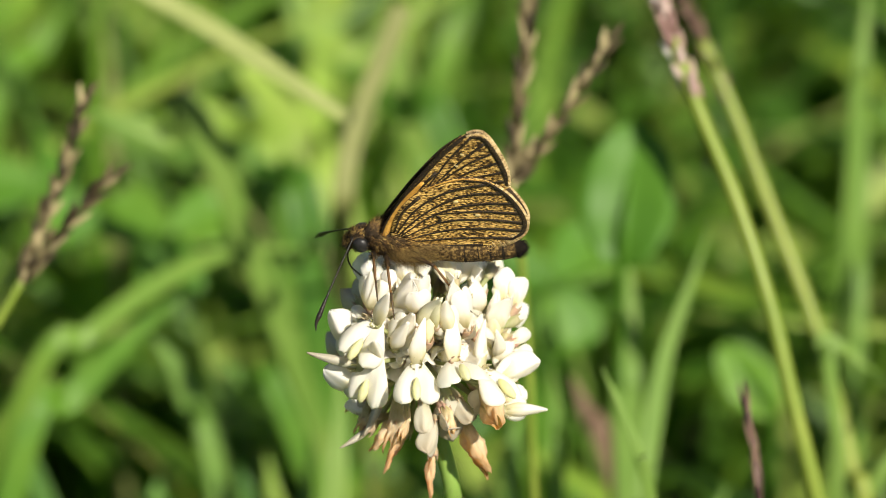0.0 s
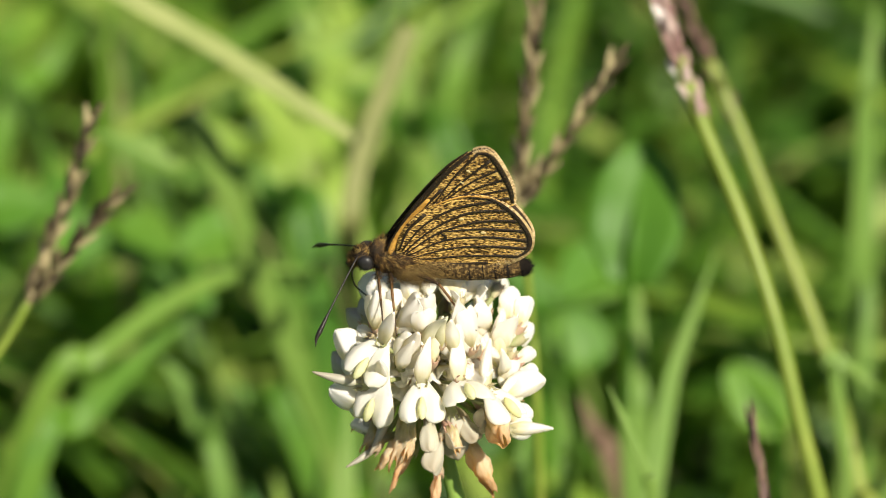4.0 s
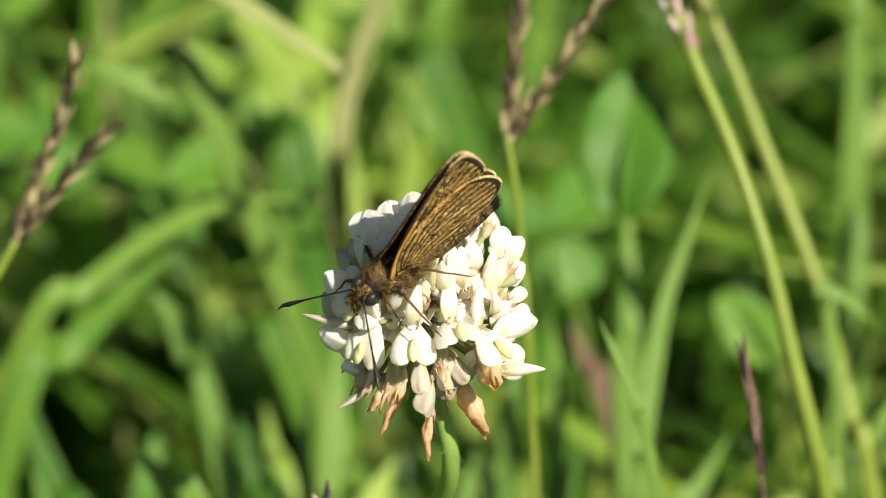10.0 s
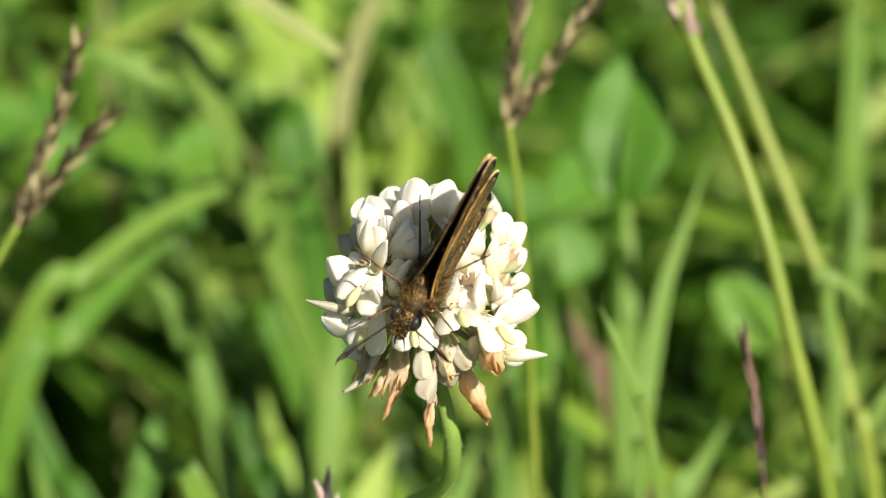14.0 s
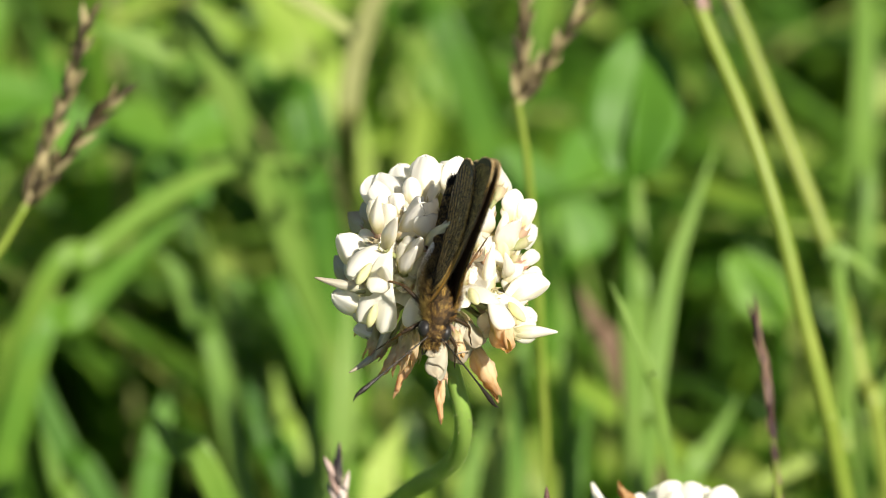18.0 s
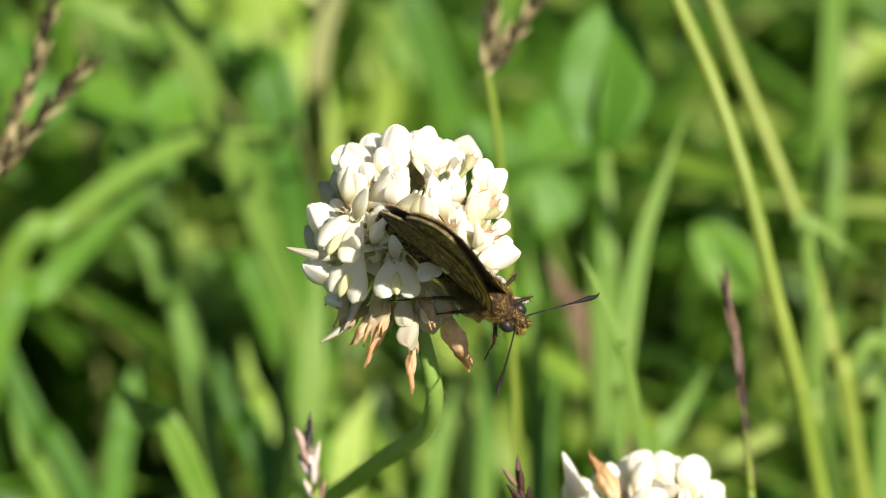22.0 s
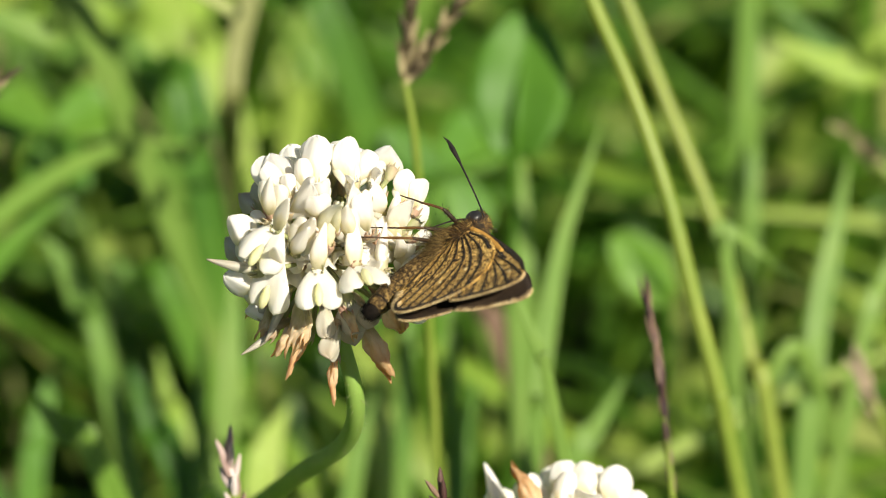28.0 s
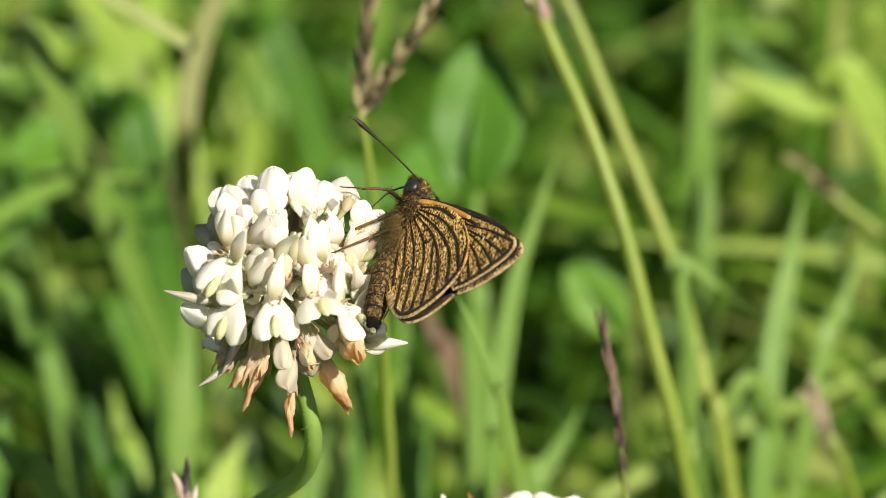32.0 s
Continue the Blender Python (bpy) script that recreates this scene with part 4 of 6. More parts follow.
FORELEG_L, FORELEG_R = leg_at("foreleg", (1.4, 0.8, -1.5), 6.5, 1), leg_at("foreleg", (1.4, -0.8, -1.5), 6.5, 2)
MIDLEG_L, MIDLEG_R = leg_at("middle_leg", (0.2, 0.9, -1.7), 7.8, 3), leg_at("middle_leg", (0.2, -0.9, -1.7), 7.8, 4)
HINDLEG_L, HINDLEG_R = leg_at("hind_leg", (-1.8, 0.9, -1.8), 8.6, 5), leg_at("hind_leg", (-1.8, -0.9, -1.8), 8.6, 6)


# ---- grasses and leaves behind the flower
def grass_blade(points, width, label, material=None, fold=0.25, face=(0, -0.8, 0.6), blunt=0.0):
    """A blade through the points, given from its tip down."""
    pts = rooted(list(reversed(points)))
    root = pts[0].copy()
    t = thing("grass_plant", root, label, "grass", "single grasses")
    bm = bmesh.new()
    ribbon(bm, [p - root for p in pts], width, fold, face=face, blunt=blunt)
    part("blade", bm, material or M_BLADE, t)
    bm = bmesh.new()
    path = smooth_path([p - root for p in pts], 6)
    tube(bm, path[:-2], [width * 0.06, width * 0.05, width * 0.02], 5, 0)
    part("midrib", bm, material or M_BLADE, t)
    return t


def husk_mesh(material):
    bm = bmesh.new()
    ball(bm, (0.5, 0, 0), (0.72, 0.5, 0.42), 8, 6)
    for v in bm.verts:
        v.co.y *= 1 - 0.55 * max(0, v.co.x - 0.3)
        v.co.z *= 1 - 0.55 * max(0, v.co.x - 0.3)
    return mesh_of("spikelet", bm, material)


HUSK = {m.name: husk_mesh(m) for m in (M_SEED, M_PINK, M_PURPLE, M_TAN)}


def spikelets(core, path, width, rnd, material, gap=1.0):
    """Overlapping husks along a seed head, each one a piece."""
    total = sum((b - a).length for a, b in zip(path, path[1:]))
    n = max(6, int(total / MM / gap * 1.5))
    for k in range(n):
        s = k / n * (len(path) - 1)
        i = min(int(s), len(path) - 2)
        p = path[i].lerp(path[i + 1], s - i)
        way = (path[i] - path[i + 1]).normalized()
        a = k * 2.4 + rnd.uniform(-0.4, 0.4)
        side = way.orthogonal().normalized()
        out = side * math.cos(a) + way.cross(side) * math.sin(a)
        d = (way + out * (0.35 if width > 1.3 * MM else 0.12)).normalized()
        h = part("spikelet", HUSK[material.name], None, core)
        h.matrix_local = (Matrix.Translation(p + out * width * 0.16) @ d.to_track_quat("X", "Z").to_matrix().to_4x4()
                          @ Matrix.Diagonal((2.2 * MM * rnd.uniform(0.8, 1.2), width * 0.5, width * 0.5, 1)))


def seed_stalk(heads, stalk, label, material, stalk_material, head_width, stalk_width, seed=1):
    """A grass stalk (points from the top down) with one or more seed heads (each from its tip down)."""
    rnd = random.Random(seed)
    pts = rooted(list(reversed(stalk)))
    root = pts[0].copy()
    t = thing("seeding_grass", root, label, "grass", "seeding grass stalks")
    bm = bmesh.new()
    tube(bm, [p - root for p in pts], [stalk_width * 0.55, stalk_width * 0.5, stalk_width * 0.45], 8, 6)
    part("stalk", bm, stalk_material, t)
    for head in heads:
        path = smooth_path([Vector(p) - root for p in head], 8)
        bm = bmesh.new()
        tube(bm, path, [0.25 * MM, 0.35 * MM, 0.4 * MM], 6, 0)
        core = part("seed_head", bm, material, t)
        spikelets(core, path, head_width, rnd, material)
    return t


def clover_leaf(at, face, size, label, spin=0.0, lift=0.0):
    """A leaf of three leaflets on its stalk, facing 'face'."""
    at = Vector(at)
    foot = Vector((at.x + 0.004, at.y + 0.012, 0))
    foot.z = ground_height(foot.x, foot.y) - 0.002
    t = thing("clover_plant", foot, label, "clover", "clover plants")
    bm = bmesh.new()
    tube(bm, [Vector(), (at - foot) * 0.5 + Vector((0.003, 0.002, 0.004)), at - foot], [0.7 * MM, 0.6 * MM, 0.5 * MM], 7, 6)
    part("leaf_stalk", bm, M_STEM, t)
    q = Vector(face).to_track_quat("Z", "Y").to_matrix().to_4x4()
    for k in range(3):
        bm = bmesh.new()

        def f(u, v):
            s = v * 2 - 1
            w = size * 0.46 * math.sin(min(1.0, 0.06 + u * 0.9) * math.pi * 0.72) ** 0.8 * (1 - max(0, (u - 0.82) / 0.18) ** 2 * 0.75)
            return (u * size * (1 - 0.06 * (1 - abs(s)) * u), s * w, abs(s) ** 1.5 * size * 0.1 - 0.12 * size * u * u)
        surface(bm, f, 9, 8, 0.2 * MM)
        leaf = part("leaflet", bm, M_LEAF, t)
        leaf.matrix_local = Matrix.Translation(at - foot) @ q @ Matrix.Rotation(radians(spin + 120 * k), 4, "Z")
    return t


def broad_leaf(centre, way, face, length, width, label, material=None):
    """A single broad leaf lying along 'way'."""
    centre, way, face = Vector(centre), Vector(way).normalized(), Vector(face).normalized()
    start = centre - way * length * 0.5
    foot = Vector((start.x, start.y + 0.01, 0))
    foot.z = ground_height(foot.x, foot.y) - 0.002
    t = thing("broadleaf_plant", foot, label, "leafy plant", "leafy plants")
    side = way.cross(face).normalized()
    face = side.cross(way)
    bm = bmesh.new()

    def f(u, v):
        s = v * 2 - 1
        w = width * 0.5 * math.sin(min(1, 0.05 + 0.93 * u) * math.pi) ** 0.6
        return start - foot + way * u * length + side * s * w + face * (0.12 * width * abs(s) - 0.12 * length * (u - 0.4) ** 2 + 0.02 * width * math.sin(u * 14) * s)
    surface(bm, f, 14, 8, 0.25 * MM)
    part("leaf_blade", bm, material or M_LEAF, t)
    bm = bmesh.new()
    tube(bm, [Vector(), (start - foot) * 0.6 + Vector((0, 0.004, 0)), start - foot, start - foot + way * length * 0.7], [0.8 * MM, 0.7 * MM, 0.6 * MM, 0.15 * MM], 6, 5)
    part("leaf_stalk", bm, material or M_LEAF, t)
    return t


BROWN_STALK = "grass stalk with dark brown seed heads"
PINK_STALK = "yellow-green grass stalk with a pinkish seed head"
# two tall stalks with pinkish heads
seed_stalk([[(0.0244, 0.0627, 0.1441), (0.0265, 0.0594, 0.1384), (0.0293, 0.0556, 0.1319)]],
           [(0.0265, 0.0594, 0.1384), (0.0293, 0.0556, 0.1319), (0.0332, 0.0508, 0.1239), (0.0369, 0.0442, 0.1146), (0.0393, 0.0390, 0.1061), (0.0420, 0.0344, 0.0964), (0.0440, 0.0321, 0.0868)],
           PINK_STALK, M_PINK, M_CULM, 2.5 * MM, 1.8 * MM, 1)
seed_stalk([[(0.0275, 0.0929, 0.1263), (0.0310, 0.0882, 0.1196), (0.0346, 0.0835, 0.1129)]],
           [(0.0310, 0.0882, 0.1196), (0.0346, 0.0835, 0.1129), (0.0387, 0.0774, 0.1041), (0.0433, 0.0705, 0.0943), (0.0459, 0.0653, 0.0868), (0.0483, 0.0597, 0.0788), (0.0499, 0.0561, 0.0736)],
           "yellow-green grass stalk with a thin reddish seed head", M_PURPLE, M_CULM, 1.5 * MM, 1.8 * MM, 2)
# paired brown heads
seed_stalk([[(0.0114, 0.0635, 0.1421), (0.0110, 0.0597, 0.1367), (0.0099, 0.0549, 0.1298), (0.0093, 0.0516, 0.1252)], [(0.0197, 0.0593, 0.1383), (0.0155, 0.0559, 0.1324), (0.0116, 0.0532, 0.1274), (0.0093, 0.0513, 0.1247)]],
           [(0.0093, 0.0516, 0.1252), (0.0103, 0.0493, 0.1198), (0.0110, 0.0470, 0.1112), (0.0117, 0.0424, 0.0995)], BROWN_STALK, M_SEED, M_CULM, 1.75 * MM, 0.9 * MM, 3)
seed_stalk([[(-0.0356, 0.0539, 0.1347), (-0.0379, 0.0495, 0.1284), (-0.0404, 0.0457, 0.1230), (-0.0424, 0.0427, 0.1186)], [(-0.0327, 0.0456, 0.1302), (-0.0361, 0.0445, 0.1265), (-0.0394, 0.0437, 0.1223), (-0.0419, 0.0427, 0.1186)]],
           [(-0.0424, 0.0427, 0.1186), (-0.0445, 0.0411, 0.1154), (-0.0477, 0.0388, 0.1111), (-0.0514, 0.0357, 0.1045), (-0.0545, 0.0328, 0.0962)], BROWN_STALK, M_SEED, M_CULM, 1.75 * MM, 1.1 * MM, 4)
seed_stalk([[(0.0335, 0.0236, 0.1165), (0.0344, 0.0205, 0.1121), (0.0351, 0.0168, 0.1069), (0.0360, 0.0118, 0.0975)]],
           [(0.0351, 0.0168, 0.1069), (0.0360, 0.0118, 0.0975), (0.0366, 0.0114, 0.0918)], "dark purple seed spike of a grass", M_PURPLE, M_CULM, 1.0 * MM, 0.8 * MM, 5)
seed_stalk([[(-0.0096, 0.0061, 0.1114), (-0.0092, 0.0046, 0.1083), (-0.0086, 0.0029, 0.1038)]], [(-0.0092, 0.0046, 0.1083), (-0.0086, 0.0029, 0.1038), (-0.0082, 0.0037, 0.0965)],
           "pinkish young seed spike of a grass", M_PINK, M_CULM, 1.7 * MM, 1.1 * MM, 6)
seed_stalk([[(0.0112, -0.0089, 0.1182), (0.0119, -0.0096, 0.1162), (0.0132, -0.0104, 0.1129)]], [(0.0119, -0.0096, 0.1162), (0.0132, -0.0104, 0.1129), (0.0145, -0.0066, 0.1026)],
           "dark pointed bud spike of grass", M_PURPLE, M_STEM, 1.5 * MM, 0.9 * MM, 7)
seed_stalk([[(-0.0282, 0.1332, 0.0809), (-0.0273, 0.1316, 0.0787), (-0.0259, 0.1299, 0.0761)]], [(-0.0273, 0.1316, 0.0787), (-0.0248, 0.1287, 0.0745), (-0.0205, 0.1227, 0.0711), (-0.0156, 0.1163, 0.0690), (-0.0108, 0.1102, 0.0708)],
           "thin olive stalk with a pale tip", M_TAN, M_OLIVE, 1.0 * MM, 1.0 * MM, 8)
seed_stalk([[(0.0615, 0.0987, 0.0839), (0.0645, 0.0967, 0.0812), (0.0668, 0.0956, 0.0795)]], [(0.0645, 0.0967, 0.0812), (0.0668, 0.0956, 0.0795), (0.0708, 0.0937, 0.0769), (0.0754, 0.0904, 0.0720)],
           "yellow-green grass stalk with a dull brown seed head", M_SEED, M_CULM, 1.8 * MM, 1.4 * MM, 9)
seed_stalk([[(0.0589, 0.0554, 0.0832), (0.0603, 0.0535, 0.0804), (0.0619, 0.0517, 0.0778)]], [(0.0603, 0.0535, 0.0804), (0.0619, 0.0517, 0.0778), (0.0645, 0.0520, 0.0696)],
           "pale tan dry grass tip", M_TAN, M_CULM, 1.7 * MM, 1.2 * MM, 10)
# dry stems
grass_blade([(-0.0025, 0.1126, 0.1083), (-0.0048, 0.1092, 0.1034), (-0.0071, 0.1059, 0.0986), (-0.0088, 0.1025, 0.0938), (-0.0094, 0.0995, 0.0890), (-0.0098, 0.1110, 0.0740), (-0.0100, 0.1420, 0.0420), (-0.0100, 0.1600, 0.0200)], 2.5 * MM, "dry olive-tan upright grass stem", M_OLIVE, blunt=1.0)
grass_blade([(0.0171, 0.0944, 0.0691), (0.0194, 0.0912, 0.0645), (0.0224, 0.0872, 0.0588)], 2.4 * MM, "dry brown leaning grass stem", M_DRY)
grass_blade([(-0.0080, 0.0883, 0.1085), (-0.0138, 0.0905, 0.1116), (-0.0195, 0.0927, 0.1147), (-0.0253, 0.0948, 0.1177), (-0.0310, 0.0967, 0.1204), (-0.0373, 0.0987, 0.1233), (-0.0470, 0.1010, 0.1255), (-0.0570, 0.1020, 0.1180), (-0.0640, 0.1020, 0.0900)], 2.3 * MM, "pale yellowish grass blade arching over", M_STRAW, blunt=0.5)
# blades
for tip_down, width, mat, label in (
        ([(-0.0487, 0.1060, 0.0564), (-0.0467, 0.1004, 0.0505), (-0.0434, 0.0949, 0.0446), (-0.0387, 0.0902, 0.0397)], 3.0, M_LEAF, "soft green grass blade"),
        ([(-0.0292, 0.1022, 0.0523), (-0.0320, 0.0980, 0.0480), (-0.0333, 0.0939, 0.0436), (-0.0340, 0.0902, 0.0397)], 3.2, M_LEAF, "broad deep green grass blade"),
        ([(0.0323, 0.0812, 0.0991), (0.0296, 0.0769, 0.0929), (0.0270, 0.0725, 0.0866), (0.0254, 0.0674, 0.0793), (0.0243, 0.0630, 0.0731), (0.0238, 0.0602, 0.0673)], 2.3, M_PALE, "bright green upright grass blade"),
        ([(0.0240, 0.1027, 0.0810), (0.0237, 0.0982, 0.0745), (0.0235, 0.0920, 0.0692), (0.0238, 0.0883, 0.0621)], 3.4, M_PALE, "pale green meadow grass blade"),
        ([(0.0188, 0.0353, 0.1133), (0.0210, 0.0329, 0.1088), (0.0234, 0.0304, 0.1032), (0.0250, 0.0283, 0.0951)], 1.3, M_PALE, "narrow pale meadow grass blade"),
        ([(0.0536, 0.0519, 0.0955), (0.0500, 0.0653, 0.0903), (0.0462, 0.0670, 0.0928), (0.0444, 0.0675, 0.0934), (0.0445, 0.0657, 0.0908), (0.0458, 0.0624, 0.0862)], 1.5, M_PALE, "light green side blade of a stalk"),
        ([(0.0612, 0.0930, 0.0846), (0.0596, 0.0886, 0.0782), (0.0571, 0.0812, 0.0698), (0.0555, 0.0713, 0.0578)], 2.8, M_PALE, "pale whitish-green grass blade"),
        ([(0.0683, 0.0921, 0.0780), (0.0654, 0.0872, 0.0711), (0.0619, 0.0802, 0.0641)], 2.0, M_PALE, "greyish-green narrow grass blade"),
        ([(0.0524, 0.1354, 0.0928), (0.0523, 0.1243, 0.0856), (0.0516, 0.1124, 0.0774), (0.0511, 0.1000, 0.0683)], 1.6, M_PALE, "upright pale grass stem"),
        ([(0.0541, 0.1387, 0.0801), (0.0582, 0.1352, 0.0750), (0.0651, 0.1320, 0.0705), (0.0747, 0.1301, 0.0677)], 2.2, M_BLADE, "arching light green grass blade"),
        ([(-0.0126, 0.1019, 0.0815), (-0.0218, 0.1017, 0.0813), (-0.0297, 0.1000, 0.0788), (-0.0389, 0.0962, 0.0734), (-0.0468, 0.0917, 0.0670)], 2.6, M_BLADE, "arching green grass blade"),
        ([(-0.0280, 0.1038, 0.0738), (-0.0346, 0.1007, 0.0694), (-0.0419, 0.0965, 0.0634), (-0.0469, 0.0891, 0.0615)], 3.4, M_LEAF, "broad deep green grass blade"),
        ([(-0.0325, 0.1052, 0.0670), (-0.0295, 0.1029, 0.0637), (-0.0268, 0.0978, 0.0600), (-0.0246, 0.0923, 0.0574)], 3.2, M_PALE, "pale green meadow grass blade"),
        ([(-0.0245, 0.1036, 0.0648), (-0.0201, 0.1013, 0.0615), (-0.0161, 0.0978, 0.0600)], 3.0, M_BLADE, "plain green meadow grass blade"),
        ([(-0.0096, 0.0871, 0.0760), (-0.0098, 0.0826, 0.0696), (-0.0104, 0.0781, 0.0632), (-0.0118, 0.0716, 0.0518)], 2.9, M_PALE, "pale green meadow grass blade"),
        ([(-0.0130, 0.0874, 0.0661), (-0.0135, 0.0836, 0.0607), (-0.0138, 0.0791, 0.0542)], 1.5, M_PALE, "narrow bluish-green grass blade"),
        ([(-0.0429, 0.1490, 0.0686), (-0.0359, 0.1472, 0.0661), (-0.0266, 0.1414, 0.0665), (-0.0195, 0.1350, 0.0660)], 3.6, M_PALE, "pale green meadow grass blade"),
        ([(-0.0443, 0.1795, 0.0686), (-0.0494, 0.1750, 0.0621), (-0.0555, 0.1650, 0.0566)], 3.4, M_LEAF, "light green grass blade"),
        ([(-0.0405, 0.1691, 0.0711), (-0.0403, 0.1654, 0.0659), (-0.0396, 0.1559, 0.0610)], 2.0, M_OLIVE, "upright dry olive grass stem"),
        ([(-0.0395, 0.1057, 0.0984), (-0.0346, 0.1049, 0.0973), (-0.0293, 0.1037, 0.0955), (-0.0241, 0.1024, 0.0937)], 3.0, M_PALE, "pale green grass blade hanging over"),
        ([(0.0521, 0.1232, 0.1060), (0.0516, 0.1194, 0.1006), (0.0509, 0.1157, 0.0952), (0.0504, 0.1119, 0.0897)], 1.9, M_PALE, "pale green upright grass blade"),
        ([(0.0546, 0.1242, 0.0804), (0.0606, 0.1220, 0.0777), (0.0659, 0.1210, 0.0767), (0.0720, 0.1200, 0.0756)], 4.2, M_LIME, "broad pale lime grass blade hanging over"),
        ([(-0.0156, 0.1863, 0.0609), (-0.0098, 0.1842, 0.0579), (-0.0039, 0.1775, 0.0570)], 3.6, M_PALE, "pale green meadow grass blade"),
        ([(-0.0138, 0.1662, 0.0670), (-0.0037, 0.1538, 0.0667), (0.0033, 0.1464, 0.0649)], 4.2, M_BLADE, "plain green meadow grass blade"),
        ([(-0.0223, 0.1377, 0.0700), (-0.0173, 0.1316, 0.0700), (-0.0141, 0.1240, 0.0678)], 5.0, M_BLADE, "plain green meadow grass blade"),
        ([(0.0111, 0.0848, 0.0728), (0.0101, 0.0811, 0.0675), (0.0098, 0.0773, 0.0622)], 2.2, M_PALE, "light green meadow grass blade"),
        ([(0.0147, 0.0895, 0.0743), (0.0153, 0.0850, 0.0679), (0.0153, 0.0797, 0.0604)], 2.0, M_BLADE, "green upright meadow grass blade"),
        ([(0.0349, 0.0741, 0.0679), (0.0310, 0.0704, 0.0626), (0.0278, 0.0666, 0.0574)], 2.6, M_PALE, "slanting pale green grass blade"),
        ([(0.0429, 0.0667, 0.0679), (0.0495, 0.0702, 0.0676), (0.0562, 0.0741, 0.0679)], 1.8, M_PALE, "thin pale crossing grass blade"),
        ([(-0.0453, 0.0821, 0.0585), (-0.0434, 0.0784, 0.0532), (-0.0394, 0.0742, 0.0472)], 2.2, M_BLADE, "green upright meadow grass blade"),
        ([(-0.0266, 0.1674, 0.0688), (-0.0216, 0.1642, 0.0641), (-0.0151, 0.1551, 0.0599), (-0.0108, 0.1461, 0.0558)], 4.6, M_LIME, "bright lime grass blade"),
        ([(-0.0171, 0.1892, 0.0650), (-0.0135, 0.1842, 0.0579), (-0.0141, 0.1742, 0.0523), (-0.0169, 0.1646, 0.0473)], 4.4, M_LIME, "bright lime grass blade"),
        ([(0.0078, 0.1977, 0.0597), (0.0034, 0.1926, 0.0524), (0.0012, 0.1825, 0.0467), (0.0004, 0.1729, 0.0417)], 4.2, M_BLADE, "plain green meadow grass blade"),
        ([(-0.0188, 0.0971, 0.0555), (-0.0181, 0.0933, 0.0500), (-0.0161, 0.0875, 0.0452)], 4.0, M_LIME, "bright lime grass blade"),
        ([(-0.0033, 0.0853, 0.0561), (-0.0060, 0.0823, 0.0518), (-0.0073, 0.0777, 0.0453)], 4.0, M_LIME, "bright lime grass blade"),
        ([(0.0086, 0.0971, 0.0555), (0.0073, 0.0925, 0.0489), (0.0079, 0.0863, 0.0436)], 3.0, M_LIME, "bright lime grass blade"),
        ([(-0.0148, 0.2159, 0.0508), (-0.0102, 0.2052, 0.0442), (-0.0056, 0.1941, 0.0371)], 7.0, M_LIME, "broad bright lime grass blade"),
        ([(-0.0012, 0.2239, 0.0448), (-0.0042, 0.2136, 0.0388), (-0.0102, 0.2015, 0.0303)], 7.0, M_LIME, "broad bright lime grass blade"),
        ([(-0.0302, 0.1629, 0.0623), (-0.0238, 0.1605, 0.0588), (-0.0165, 0.1527, 0.0564)], 4.6, M_LIME, "bright lime grass blade"),
        ([(0.0641, 0.1960, 0.0573), (0.0685, 0.1913, 0.0506), (0.0748, 0.1825, 0.0467), (0.0824, 0.1750, 0.0447)], 5.0, M_LIME, "broad bright lime grass blade"),
        ([(-0.0318, 0.0549, 0.0824), (-0.0280, 0.0520, 0.0783), (-0.0230, 0.0485, 0.0732)], 3.0, M_BLADE, "green upright meadow grass blade"),
        ([(0.0065, 0.0781, 0.0632), (0.0045, 0.0744, 0.0579), (0.0032, 0.0703, 0.0520)], 2.4, M_PALE, "slanting pale green grass blade"),
        ([(0.0182, 0.0788, 0.0643), (0.0163, 0.0744, 0.0579), (0.0156, 0.0703, 0.0520)], 2.6, M_BLADE, "green upright meadow grass blade"),
        ([(-0.0218, 0.0883, 0.0604), (-0.0192, 0.0842, 0.0545), (-0.0152, 0.0785, 0.0481)], 4.0, M_BLADE, "broad shaded green grass blade")):
    grass_blade(list(tip_down), width * MM, label, mat)
broad_leaf((0.0234, 0.0918, 0.0960), (0.10, 0.57, 0.81), (-0.1, -0.8, 0.6), 0.0165, 0.0112, "broad light green leaf")
broad_leaf((0.0379, 0.0980, 0.0655), (-0.6, 0.3, 0.75), (0, -0.7, 0.7), 0.0105, 0.0066, "small oval green meadow leaf")
for at, face, size, spin in (
        ((-0.0306, 0.1199, 0.0706), (0.1, -0.4, 0.9), 9, 20), 
        ((0.0155, 0.1168, 0.0662), (0.2, -0.5, 0.8), 9, 30),
        
        ((-0.0474, 0.1481, 0.0586), (0.2, -0.4, 0.9), 9, 40)):
    clover_leaf(at, face, size * MM, "trifoliate green clover leaf", spin)


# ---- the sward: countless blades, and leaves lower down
# gaps left in the grass on the camera's sight lines, where bare dark soil stands in for shade: x from, x to, and the
# stretch of ground behind them
SHADE_GAPS = ((-0.062, -0.049, 0.235, 0.276), (-0.046, -0.033, 0.252, 0.278), (0.016, 0.034, 0.235, 0.278), (0.041, 0.056, 0.214, 0.266), (0.022, 0.034, 0.183, 0.204), (-0.050, -0.031, 0.147, 0.176), (0.028, 0.038, 0.156, 0.182))


def before_shade_gap(p):
    """Whether a point would cover such a gap, seen on the camera's slope of 35 degrees."""
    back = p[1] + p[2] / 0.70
    return p[2] > 0.008 and any(a < p[0] * (1 + 0.8 * p[2]) < b and c < back < d for a, b, c, d in SHADE_GAPS)


